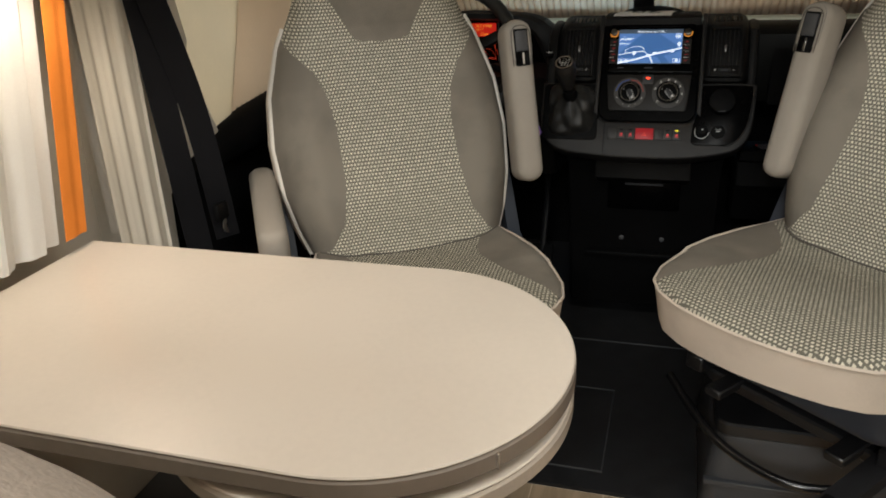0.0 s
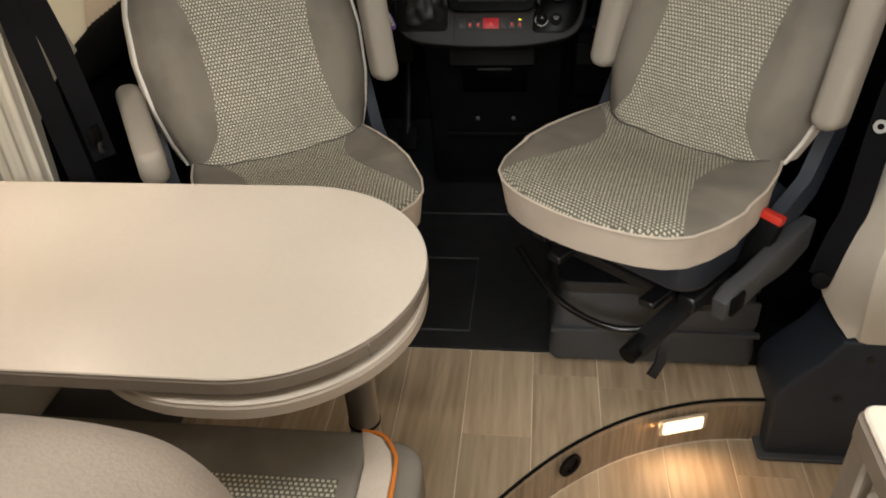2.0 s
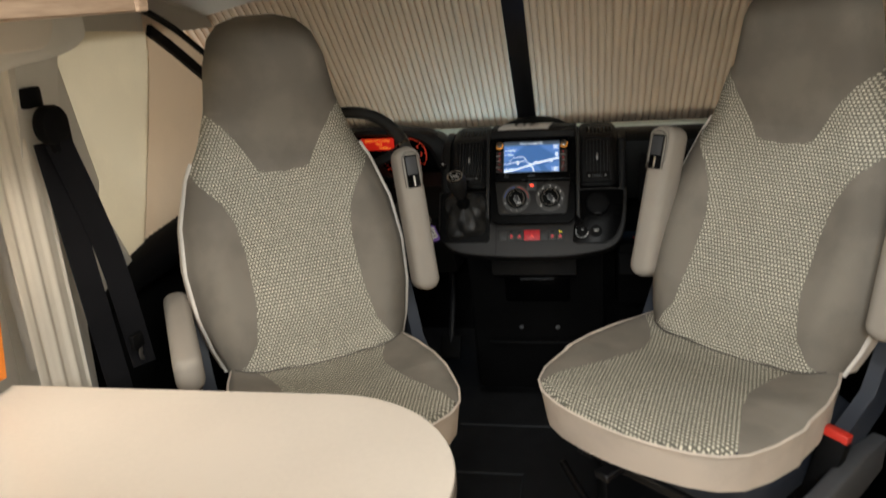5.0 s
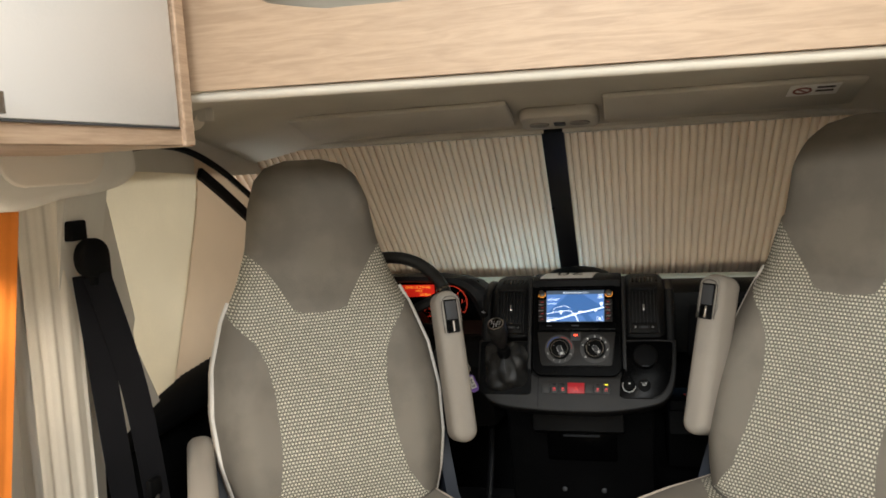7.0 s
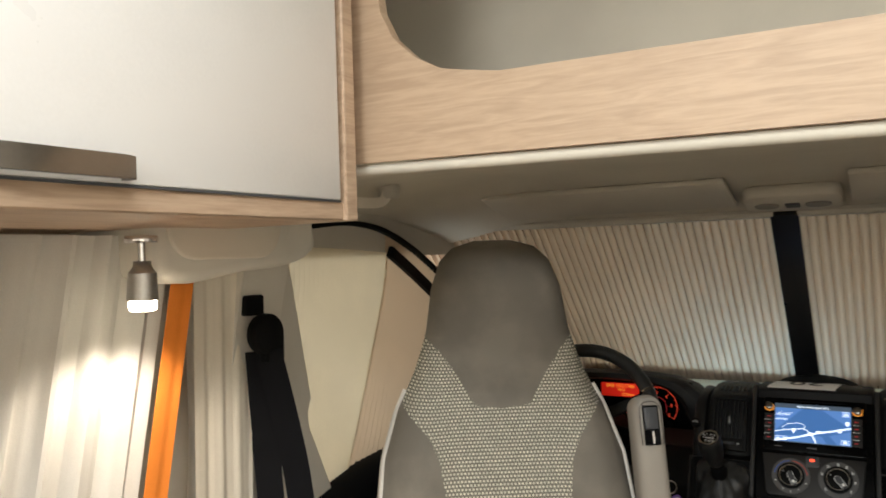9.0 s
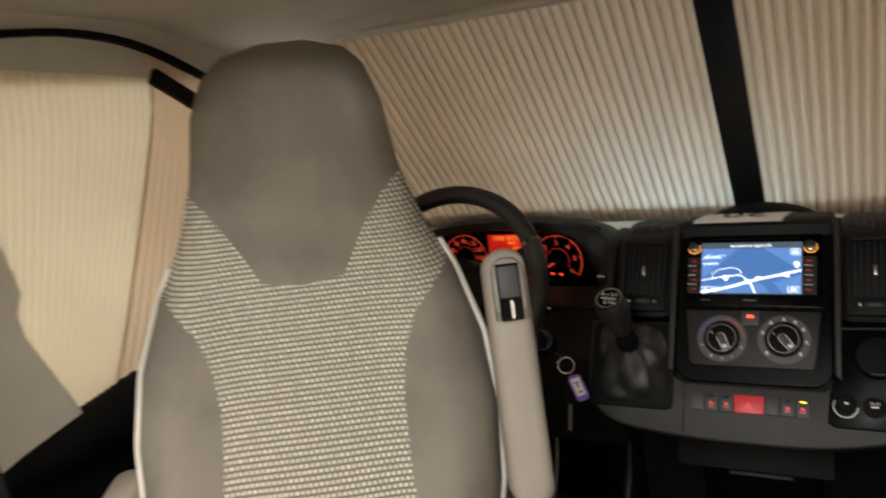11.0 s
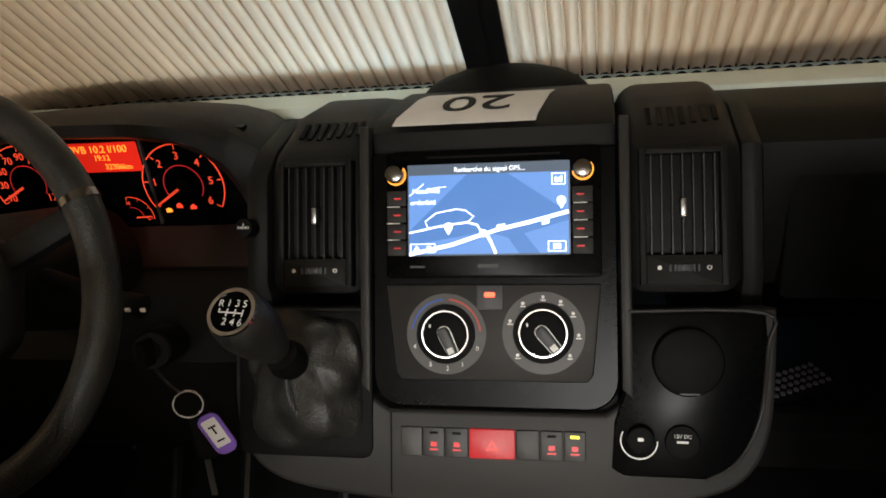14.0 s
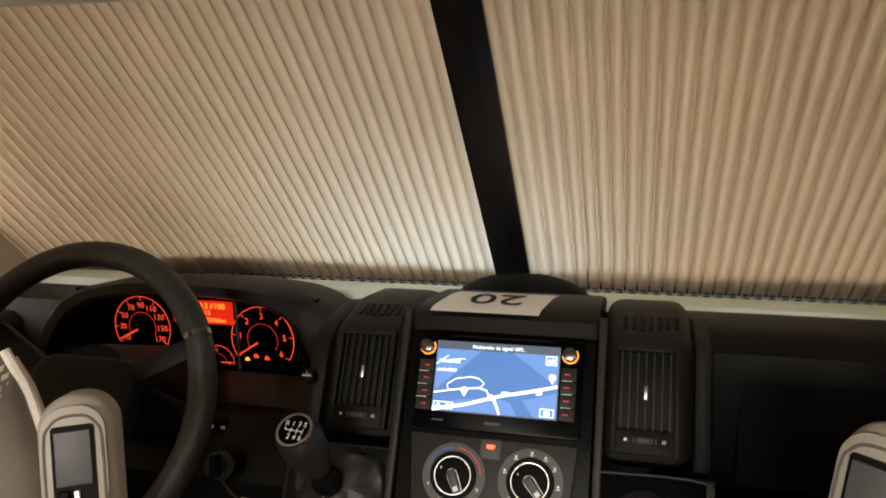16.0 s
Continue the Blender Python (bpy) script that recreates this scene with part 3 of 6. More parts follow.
    put("seat_pan", prism(rounded(-0.17, 0.215, -0.36, 0.05, 0.06), -0.175, -0.085, 0.02, 3), NAVY_PLASTIC, "dark grey seat pan cover")
    put("swivel_plate", prism(rounded(-0.22, 0.22, -0.30, 0.10, 0.06), -0.25, -0.225, 0.004, 1), BLACK_METAL, "black steel swivel plate")
    for sgn, nm in arms:
        armrest(seat, sgn, nm == "up", "grey cloth armrest folded up" if nm == "up" else "grey cloth armrest folded down")
    return seat


driver = swivel_seat(pose(-0.488, 1.715, 0.012, 0, 0, 32), "grey driver swivel seat with woven centre and white piping", [(1, "up"), (-1, "down")])
passenger = swivel_seat(pose(0.500, 1.728, 0.035, 0, 0, -40), "grey passenger swivel seat turned to the table", [(-1, "up"), (1, "up")], 1.10, 6, -0.022)


def pedestal(cx, cy, half):
    ped = thing("seat_pedestal", pose(cx, cy, 0), "dark grey plastic clad pedestal under the seat", "seat base", "seat pedestals")
    clad = prism(rounded(-half, half, -0.205, 0.19, 0.03), 0.008, 0.215, 0.02, 2)
    for v in clad.verts:
        k = 1 - 0.10 * (v.co.z / 0.215)
        v.co.x, v.co.y = v.co.x * k, v.co.y * k + 0.006 * math.sin(14 * v.co.x) * (1 - v.co.z / 0.25)
    part("cladding", clad, SLATE_PLASTIC, ped, local=True)
    part("top_plate", prism(rounded(-half * 0.92, half * 0.92, -0.2, 0.2, 0.03), 0.215, 0.245, 0.004, 1), BLACK_METAL, ped, "black steel top plate", local=True)
    part("rib", box(-half * 0.97, half * 0.97, -0.205, -0.19, 0.10, 0.112, 0.002, 1), SLATE_PLASTIC, ped, local=True)
    part("step_fold", box(half * 0.2, half * 0.93, -0.2, -0.186, 0.125, 0.20, 0.008, 2), SLATE_PLASTIC, ped, "raised corner of the cladding", local=True)
    return ped


def seat_local(m, bm):
    bm.transform(m)
    return bm


# recliner grip and rails on the aisle side of the passenger seat
PS = pose(0.500, 1.728, 0.035, 0, 0, -40)
lev = thing("swivel_lever", pose(0.40, 1.40, 0.26), "black steel swivel lever under the passenger seat", "lever")
part("arm", tube([(0.60, 1.50, 0.345), (0.46, 1.40, 0.315), (0.335, 1.275, 0.275)], 1, flat=(0.020, 0.012), up=(0, 0, 1)), BLACK_METAL, lev)
part("arm_end", tube([(0.352, 1.300, 0.278), (0.318, 1.262, 0.268)], 0.019, 14), BLACK_PLASTIC, lev, "black sleeve on the lever")
part("handle", tube([(0.375, 1.345, 0.285), (0.40, 1.33, 0.265), (0.392, 1.305, 0.215), (0.375, 1.29, 0.19)], 1, flat=(0.010, 0.004), up=(0, 1, 0)), BLACK_METAL, lev)
part("cross_bar", tube(smooth_line([(0.10, 1.54, 0.33), (0.18, 1.40, 0.30), (0.29, 1.325, 0.285), (0.40, 1.33, 0.29)], 5), 0.008, 10), GLOSS_BAR, lev, "gloss black bent bar")
grip = [(-0.02, 0.425), (-0.10, 0.435), (-0.16, 0.43), (-0.27, 0.42), (-0.345, 0.422), (-0.372, 0.405), (-0.368, 0.365), (-0.33, 0.352), (-0.24, 0.362), (-0.12, 0.345), (-0.03, 0.36)]
part("recliner_grip", seat_local(pose(0.500, 1.728, 0, 0, 0, -40), prism(grip, 0.258, 0.292, 0.008, 3, YZ)), SLATE_PLASTIC, lev, "grey plastic recliner grip")
part("recliner_latch", seat_local(pose(0.500, 1.728, 0, 0, 0, -40), box(0.288, 0.300, -0.362, -0.315, 0.372, 0.412, 0.006, 2)), BLACK_PLASTIC, lev, "dark catch on the grip")
for sx in (-0.12, 0.12):
    part("slide_runner", seat_local(PS, box(sx - 0.018, sx + 0.018, -0.36, 0.02, 0.262, 0.28, 0.003, 1)), BLACK_METAL, lev, "black slide runner")
pedestal(-0.44, 1.76, 0.2)
pedestal(0.415, 1.725, 0.245)

# ---- table ----
table = thing("dinette_table", pose(-0.12, 0.945, 0), "cream laminate table with rounded end and swing-out leaf", "table")


def stadium(cx, cy, r, back, n=40):
    """A straight-sided top with one half-round end towards +x."""
    return [(cx + r * math.cos(radians(-90 + 180 * k / n)), cy + r * math.sin(radians(-90 + 180 * k / n))) for k in range(n + 1)] + [(back, cy + r), (back, cy - r)]


part("tabletop", prism(stadium(-0.222, 0.923, 0.2165, -0.79), 0.7065, 0.71, 0.0015, 1), LAMINATE, table)
part("edge_band", prism(stadium(-0.222, 0.923, 0.2175, -0.791), 0.684, 0.7064, 0.003, 1), EDGE_BAND, table, "taupe edge band")
part("leaf", prism(rounded(-0.46, -0.008, 0.703, 1.13, 0.21, 20), 0.6705, 0.674, 0.0015, 1), LAMINATE, table, "cream swing-out leaf")
part("leaf_edge", prism(rounded(-0.462, -0.006, 0.701, 1.132, 0.212, 20), 0.650, 0.6704, 0.003, 1), mat("leaf_edge", (0.40, 0.34, 0.28), 0.4, vary=0.08), table, "beige leaf edge")
part("leaf_bearing", disc(-0.235, 0.92, 0.05, 0.674, 0.684, 24), BLACK_METAL, table)
leg = part("leg", join(disc(-0.125, 0.945, 0.0245, 0.02, 0.65, 28, 0.002), disc(-0.125, 0.945, 0.06, 0.0, 0.02, 28, 0.004)), mat("leg_grey", (0.23, 0.21, 0.185), 0.35, metal=0.6, vary=0.06), table, "grey tubular leg")
part("joint_ring", ring(-0.125, 0.945, 0.0235, 0.0255, 0.395, 0.400, 28), BLACK_PLASTIC, leg)
for a in (-40, -47):
    c, s = math.cos(radians(a)), math.sin(radians(a))
    z0, z1, rr = (0.686, 0.704, 0.2185) if a == -40 else (0.652, 0.668, 0.2185)
    part("edge_clip", box(-0.002, 0.002, -0.0015, 0.0015, z0, z1, 0.0004, 1, pose(-0.222 + rr * c, 0.923 + rr * s, 0, 0, 0, a)), CHROME, table, "bright edge joint")


# ---- windscreen with pleated blinds ----
def screen_y(z):
    return 2.244 + (1.297 - z) * 0.955


glass = sheet([[(x, screen_y(z) + 0.05 - 0.10 * (x / 1.0) ** 2, z) for x in np.linspace(-0.98, 0.98, 13)] for z in (0.78, 1.0, 1.2, 1.4)], 0.005)
windscreen = whole("windscreen", glass, GLASS, "clear raked windscreen behind the blinds", "window", kind="structure")
windscreen.visible_shadow = False


def pleats(x0, x1, n, z0, z1, depth, bend, folds):
    """Vertical pleats in the raked plane, one broad and one narrow fold each; bend pulls the outer ends back along the side."""
    rows = []
    for z in np.linspace(z0, z1, 7):
        row = []
        for i in range(n + 1):
            for f, k in folds:
                if i == n and f:
                    break
                x = x0 + (x1 - x0) * (i + f) / n
                off = depth * k
                curve = bend * max(0, (abs(x) - 0.45)) ** 2
                row.append((x, screen_y(z) + off * 0.7 - curve, z + off * 0.7))
        rows.append(row)
    return sheet(rows)


# crease, hollow broad face, then the narrow steep return
FOLDS = ((0.0, -1.0), (0.16, -0.55), (0.36, -0.25), (0.56, -0.3), (0.76, -0.8), (0.80, -0.95), (0.87, 1.6))


def scallops(x0, x1, n, bend):
    """Pale lower edge of the pleats: straight above, arched below with a point at each crease."""
    rows = []
    for i in range(8 * n + 1):
        x = x0 + (x1 - x0) * i / (8 * n)
        tooth = 0.0075 * abs(i % 8 - 4) ** 2 / 16
        curve = bend * max(0, abs(x) - 0.45) ** 2
        rows.append([(x, screen_y(z) - 0.001 - curve, z) for z in (0.8445, 0.8425 - tooth)])
    return sheet(rows)


for side, x0, x1 in (("left", -0.985, -0.060), ("right", -0.011, 0.985)):
    bl = thing("windscreen_blind", pose((x0 + x1) / 2, 2.45, 0.87), "beige pleated blackout blind drawn across the windscreen", "blind", "windscreen blinds")
    part("pleats", pleats(x0, x1, 47 if side == "left" else 50, 0.850, 1.297, 0.006, 0.35, FOLDS), BLIND, bl, "honeycomb pleats in beige cloth")
    part("lower_edge", scallops(x0, x1, 47 if side == "left" else 50, 0.35), RAIL, bl, "pale scalloped lower edge")
    part("top_rail", tube([(x, screen_y(1.30) - 0.004 - 0.35 * max(0, abs(x) - 0.45) ** 2, 1.304) for x in np.linspace(x0, x1, 14)], 0.011, 8), TRIM_GREY, bl, "grey top rail")
    xe = -0.048 if side == "left" else -0.0205
    bar = [(xe, screen_y(z) - 0.006, z + 0.004) for z in np.linspace(0.86, 1.30, 5)]
    part("pull_bar", tube(bar, 1, flat=(0.012 if side == "right" else 0.0185, 0.009), up=(0, 0.72, 0.69)), BLACK_METAL, bl, "black closing bar")
whole("windscreen_border", sheet([[(x, screen_y(z) + 0.03 - 0.10 * x * x, z) for x in np.linspace(-0.97, 0.97, 13)] for z in (0.80, 0.89)], 0.002), BLACK_PLASTIC, "black printed border along the foot of the windscreen", "window border", kind="structure")
whole("blind_rail", prism([(2.535, 0.846), (2.545, 0.858), (2.565, 0.8605), (2.60, 0.8595), (2.606, 0.846)], -0.93, 0.93, 0.0015, 1, YZ), RAIL, "pale grey green guide rail lying along the dashboard", "rail", kind="structure")
latch = thing("blind_latch", pose(-0.035, 2.42, 1.10), "black magnetic latch on the blind bars", "latch")
part("catch", box(-0.014, 0.014, -0.055, 0.055, 0.0, 0.014, 0.005, 2, pose(-0.052, screen_y(1.12) - 0.020, 1.135, -43.7, 0, 0)), BLACK_PLASTIC, latch)
part("grip", box(-0.007, 0.007, -0.05, 0.05, 0.0, 0.016, 0.004, 2, pose(-0.019, screen_y(1.12) - 0.020, 1.135, -43.7, 0, 0)), GLOSS_BLACK, latch, "glossy finger grip")

# ---- left cab window with its blind ----
frame_left = thing("door_frame_left", pose(-0.9, 1.8, 0.7), "grey upper frame of the driver door", "door frame", kind="structure")
part("door_panel", box(-0.94, -0.885, 1.45, 2.75, 0.02, 0.725, 0.015, 2), BLACK_PLASTIC, frame_left, "black driver door panel")
part("door_shoulder", tube([(-0.885, 1.50, 0.70), (-0.87, 1.75, 0.73), (-0.87, 2.1, 0.76), (-0.88, 2.5, 0.78)], [0.03, 0.05, 0.055, 0.05], 14), BLACK_PLASTIC, frame_left, "black padded door shoulder")
side_l = thing("side_window_blind", pose(-0.88, 1.8, 0.72), "cream pleated blind over the driver window", "blind")


def side_pleats(y0, y1, xa, xb, n, z_top, z_bot, depth=0.003):
    """Upright pleats; y0 and y1 give the two edges at a height."""
    rows = []
    for i in range(4 * n + 1):
        f = i / (4 * n)
        k = (0, 1, 0, -1)[i % 4]
        zt, zb = z_top(f), z_bot(f)
        rows.append([(xa + (xb - xa) * f + k * depth + 0.02 * (z - 1.0), y0(z) + (y1(z) - y0(z)) * f, z) for z in np.linspace(zb, zt, 7)])
    return sheet(rows)


def fold_y(z):
    return 1.70 + 0.18 * min(1, max(0, (z - 0.74) / 0.46)) ** 0.9


part("pleats", side_pleats(lambda z: 1.36, fold_y, -0.875, -0.872, 34, lambda f: 1.262 - 0.02 * f * f, lambda f: 0.735), SIDE_BLIND, side_l)
part("pleats", side_pleats(lambda z: fold_y(z) - 0.008, lambda z: 2.35, -0.875, -0.83, 34, lambda f: 1.285 - 0.20 * f, lambda f: 0.735 + 0.05 * f), SHADED_BLIND, side_l, "outer pleats coloured tan for their shade")
whole("window_seal", tube(smooth_line([(-0.862, 1.40, 1.288), (-0.862, 1.552, 1.297), (-0.862, 1.70, 1.309), (-0.86, 1.80, 1.304), (-0.86, 1.877, 1.287), (-0.855, 1.95, 1.257), (-0.852, 2.022, 1.220), (-0.84, 2.2, 1.11)], 6), 1, flat=(0.005, 0.008), up=(1, 0, 0)), BLACK_PLASTIC, "black rubber seal arching over the driver window", "seal", kind="structure")
whole("blind_guide", tube(smooth_line([(-0.855, 1.868, 1.246), (-0.85, 1.99, 1.175), (-0.84, 2.2, 1.04)], 8), 1, flat=(0.013, 0.006), up=(1, 0, 0)), BLACK_PLASTIC, "black guide strip along the blind edge", "trim", kind="structure")
whole("window_header", sheet([[(-0.885, y, 1.235), (-0.88, y, 1.30), (-0.86, y, 1.36)] for y in np.linspace(1.35, 2.4, 9)], 0.01), TRIM_GREY, "grey header above the driver window", "trim", kind="structure")

trim_pts = [(1.28, 1.3), (1.521, 1.251), (1.538, 1.184), (1.563, 1.055), (1.584, 0.951), (1.573, 0.924), (1.576, 0.893), (1.631, 0.774), (1.643, 0.746), (1.7, 0.7), (1.28, 0.66)]
whole("pillar_trim_left", prism(trim_pts, -0.885, -0.862, 0.008, 3, YZ), PILLAR_GREY, "grey moulded trim between pillar and driver window", "trim", kind="structure")

# ---- headliner, visors, overhead lamp ----
rows = []
for x in np.linspace(-0.94, 0.94, 25):
    e = max(0, abs(x) - 0.52)
    rows.append([(x, 1.26 + 0.02 * e, 1.366 - 0.0 * e - 0.5 * e * e), (x, 1.30, 1.352 - 0.5 * e * e), (x, 1.45, 1.372 - 0.5 * e * e), (x, 1.65, 1.392 - 0.5 * e * e), (x, 1.85, 1.388 - 0.5 * e * e), (x, 2.02, 1.362 - 0.5 * e * e), (x, 2.15, 1.330 - 0.45 * e * e), (x, 2.25 - 0.5 * e * e, 1.308 - 0.35 * e * e)])
whole("headliner", sheet(rows, 0.012), HEADLINER, "beige cloth lining over the cab", "ceiling lining", kind="structure")
for x0, x1 in ((-0.66, -0.115), (0.10, 0.64)):
    v = thing("sun_visor", pose((x0 + x1) / 2, 2.0, 1.35), "beige sun visor folded up against the lining", "sun visor", "sun visors")
    part("flap", box(x0, x1, -0.075, 0.075, -0.007, 0.007, 0.006, 2, pose(0, 2.035, 1.342, -17, 0, 0)), TRIM_GREY, v)
    part("hinge", tube([(x0, 2.115, 1.322), (x1, 2.115, 1.322)], 0.006, 8), TRIM_GREY, v)
    if x0 > 0:
        part("label", box(x1 - 0.15, x1 - 0.05, -0.03, 0.03, -0.0085, -0.0072, 0, 1, pose(0, 2.0, 1.352, -17, 0, 0)), PAPER, v, "white warning label")
        for k in range(2):
            part("label_bar", box(x1 - 0.095, x1 - 0.06, -0.02 + 0.02 * k, -0.012 + 0.02 * k, -0.0095, -0.0085, 0, 1, pose(0, 2.0, 1.352, -17, 0, 0)), INK, v)
        part("label_symbol", ring(x1 - 0.122, 0.0, 0.014, 0.019, -0.0095, -0.0085, 24, pose(0, 2.0, 1.352, -17, 0, 0)), SEAM_RED, v, "dark red warning ring")
        part("label_symbol", box(-0.017, 0.017, -0.002, 0.002, -0.0095, -0.0085, 0, 1, pose(0, 2.0, 1.352, -17, 0, 0) @ pose(x1 - 0.122, 0, 0, 0, 0, 45)), SEAM_RED, v)
console = thing("overhead_lamp", pose(-0.006, 2.06, 1.33), "grey overhead reading lamp unit above the windscreen", "lamp")
part("housing", prism(rounded(-0.10, 0.088, -0.055, 0.055, 0.025), -0.03, 0.0, 0.01, 2, pose(0, 2.10, 1.343, -14, 0, 0)), TRIM_GREY, console)
for cx in (-0.055, 0.042):
    part("lens", disc(cx, 0.0, 0.024, -0.0335, -0.029, 20, 0.001, pose(0, 2.10, 1.343, -14, 0, 0), 0.016), GREY_PLASTIC, console, "grey lamp lens")
part("switch", box(-0.02, 0.008, -0.012, 0.012, -0.034, -0.029, 0.002, 1, pose(0, 2.10, 1.343, -14, 0, 0)), SLATE_PLASTIC, console)

# ---- wooden shelf front above the cab ----
shelf = thing("cab_shelf", pose(0, 1.28, 1.36), "light oak shelf front over the cab with a rounded opening", "shelf", kind="structure")
outline = [(-0.93, 1.374), (0.93, 1.343), (0.93, 1.44)]
outline += [(x, 1.479 - 0.016 * (x + 0.3) - 0.012) for x in np.linspace(0.9, -0.26, 10)]
outline += [(-0.30 - 0.005, 1.474), (-0.345, 1.482), (-0.385, 1.503), (-0.42, 1.535), (-0.44, 1.575), (-0.445, 1.62), (-0.445, 1.93), (-0.93, 1.93)]
part("front_panel", prism(outline, -0.018, 0.0, 0.0, 1, Matrix.Translation((0, 1.255, 0)) @ pose(0, 0, 0, 90, 0, 0)), CAB_WOOD, shelf, smooth=False)
part("inner_lining", sheet([[(-0.93, y, z), (0.93, y, z - 0.01)] for y, z in ((1.28, 1.40), (1.6, 1.43), (1.75, 1.55), (1.78, 1.75), (1.70, 1.93))], 0.01), HEADLINER, shelf, "shaded lining behind the opening")

whole("headliner_lip", tube([(-0.93, 1.270, 1.366), (-0.3, 1.270, 1.3555), (0.3, 1.270, 1.3455), (0.93, 1.270, 1.335)], 0.0085, 14), HEADLINER, "pale rounded lip of the cab lining under the shelf front", "trim", kind="structure")

# ---- overhead locker above the dinette ----
locker = thing("overhead_locker", pose(-0.7, 0.4, 1.27), "overhead locker with white door and oak carcass", "locker")
part("bottom_panel", box(-0.93, -0.472, -0.9, 1.222, 1.284, 1.310, 0.002, 1), CAB_WOOD_Y, locker, "oak bottom panel")
part("end_panel", box(-0.93, -0.465, 1.200, 1.224, 1.284, 1.93, 0.002, 1), CAB_WOOD_Y, locker, "oak end panel")
part("back_panel", box(-0.93, -0.49, -0.9, 1.2, 1.304, 1.92), WALL, locker)
door = part("door", box(-0.487, -0.467, 0.30, 1.190, 1.311, 1.90, 0.003, 2), WHITE_DOOR, locker, "white lacquered flap door")
part("door_edge", box(-0.4885, -0.4685, 0.30, 1.192, 1.3085, 1.3108), SLATE_PLASTIC, door, "dark lower edge")
handle = part("handle", tube([(-0.466, 0.70, 1.325), (-0.452, 0.705, 1.325), (-0.447, 0.72, 1.325), (-0.447, 0.84, 1.325), (-0.452, 0.852, 1.325), (-0.466, 0.855, 1.325)], 1, flat=(0.011, 0.004), up=(1, 0, 0)), DARK_CHROME, door, "dark chrome bar handle")
door2 = part("door", box(-0.487, -0.467, -0.88, 0.295, 1.311, 1.90, 0.003, 2), WHITE_DOOR, locker, "white lacquered flap door")


def spot(y):
    s = thing("reading_spot", pose(-0.70, y, 1.27), "small chrome reading spot under the locker", "spot lamp", "reading spots")
    part("rose", disc(-0.70, y, 0.022, 1.262, 1.272, 20, 0.002), CHROME, s)
    part("stem", tube([(-0.70, y, 1.264), (-0.70, y, 1.235)], 0.005, 10), CHROME, s)
    part("head", tube([(-0.70, y, 1.238), (-0.70, y, 1.222), (-0.701, y, 1.186)], [0.012, 0.0185, 0.0205], 18), STEEL, s, "steel cylinder head")
    part("bulb", disc(-0.701, y, 0.0185, 1.171, 1.188, 18, 0.005), BULB, s, "glowing warm bulb")


spot(1.055)
# unseen spot, added to go with the extra fill light there
spot(0.45)

# ---- curtain with orange border on the left window ----
def drape(name, y0, y1, x, z0, z1, waves, depth, material, phase=0.0, slant=0.0):
    rows = []
    n = 10 * waves
    for i in range(n + 1):
        f = i / n
        k = depth * (math.sin(2 * math.pi * waves * f + phase) + 0.35 * math.sin(2 * math.pi * waves * 2.3 * f + 1))
        rows.append([(x + k * (0.6 + 0.4 * (1 - g)), y0 + (y1 - y0) * f + slant * (1 - g), z0 + (z1 - z0) * g) for g in np.linspace(0, 1, 8)])
    return sheet(rows, 0.0012)


curtain = thing("curtain", pose(-0.86, 1.1, 0.66), "white curtain with an orange border beside the table", "curtain")
part("white_panel", drape("white_panel", 0.70, 1.184, -0.795, 0.728, 1.276, 8, 0.010, SHEER, slant=-0.105), SHEER, curtain, "white translucent cloth")
part("orange_border", drape("orange_border", 1.180, 1.224, -0.778, 0.735, 1.278, 1, 0.0012, ORANGE, slant=-0.105), ORANGE, curtain, "orange cloth border")
side_curtain = thing("cab_curtain", pose(-0.88, 1.33, 0.4), "cream privacy curtain gathered behind the driver seat", "curtain")
part("gathered_cloth", drape("gathered_cloth", 1.255, 1.385, -0.830, 0.30, 1.232, 3, 0.003, CURTAIN, slant=-0.02), CURTAIN, side_curtain)
whole("window_left", box(-0.932, -0.92, 0.3, 1.2, 0.75, 1.24, 0.01, 2), GREY_PLASTIC, "closed window shade behind the curtain", "window", kind="structure")

# ---- left pillar and its belt ----
whole("pillar_left", tube(smooth_line([(-0.90, 1.34, 0.25), (-0.893, 1.37, 0.8), (-0.875, 1.395, 1.1), (-0.845, 1.41, 1.28), (-0.80, 1.40, 1.36)], 6), 1, flat=(0.055, 0.05), up=(1, 0, 0)), PILLAR_GREY, "grey trim of the pillar behind the driver", "pillar", kind="structure")
cap_pts = [(p.x, p.y) for p in smooth_line([(1.10, 1.40, 0), (1.10, 1.216, 0), (1.27, 1.218, 0), (1.37, 1.226, 0), (1.425, 1.245, 0), (1.435, 1.275, 0), (1.425, 1.33, 0), (1.455, 1.40, 0)], 5)]
pillar_cap = whole("pillar_cap", prism(cap_pts, -0.92, -0.712, 0.018, 4, YZ), PILLAR_GREY, "beige moulded cap at the top of the pillar", "trim", kind="structure")
part("cap_panel", prism(rounded(1.105, 1.335, 1.238, 1.42, 0.05), -0.72, -0.706, 0.004, 3, YZ), TRIM, pillar_cap, "cream raised panel")


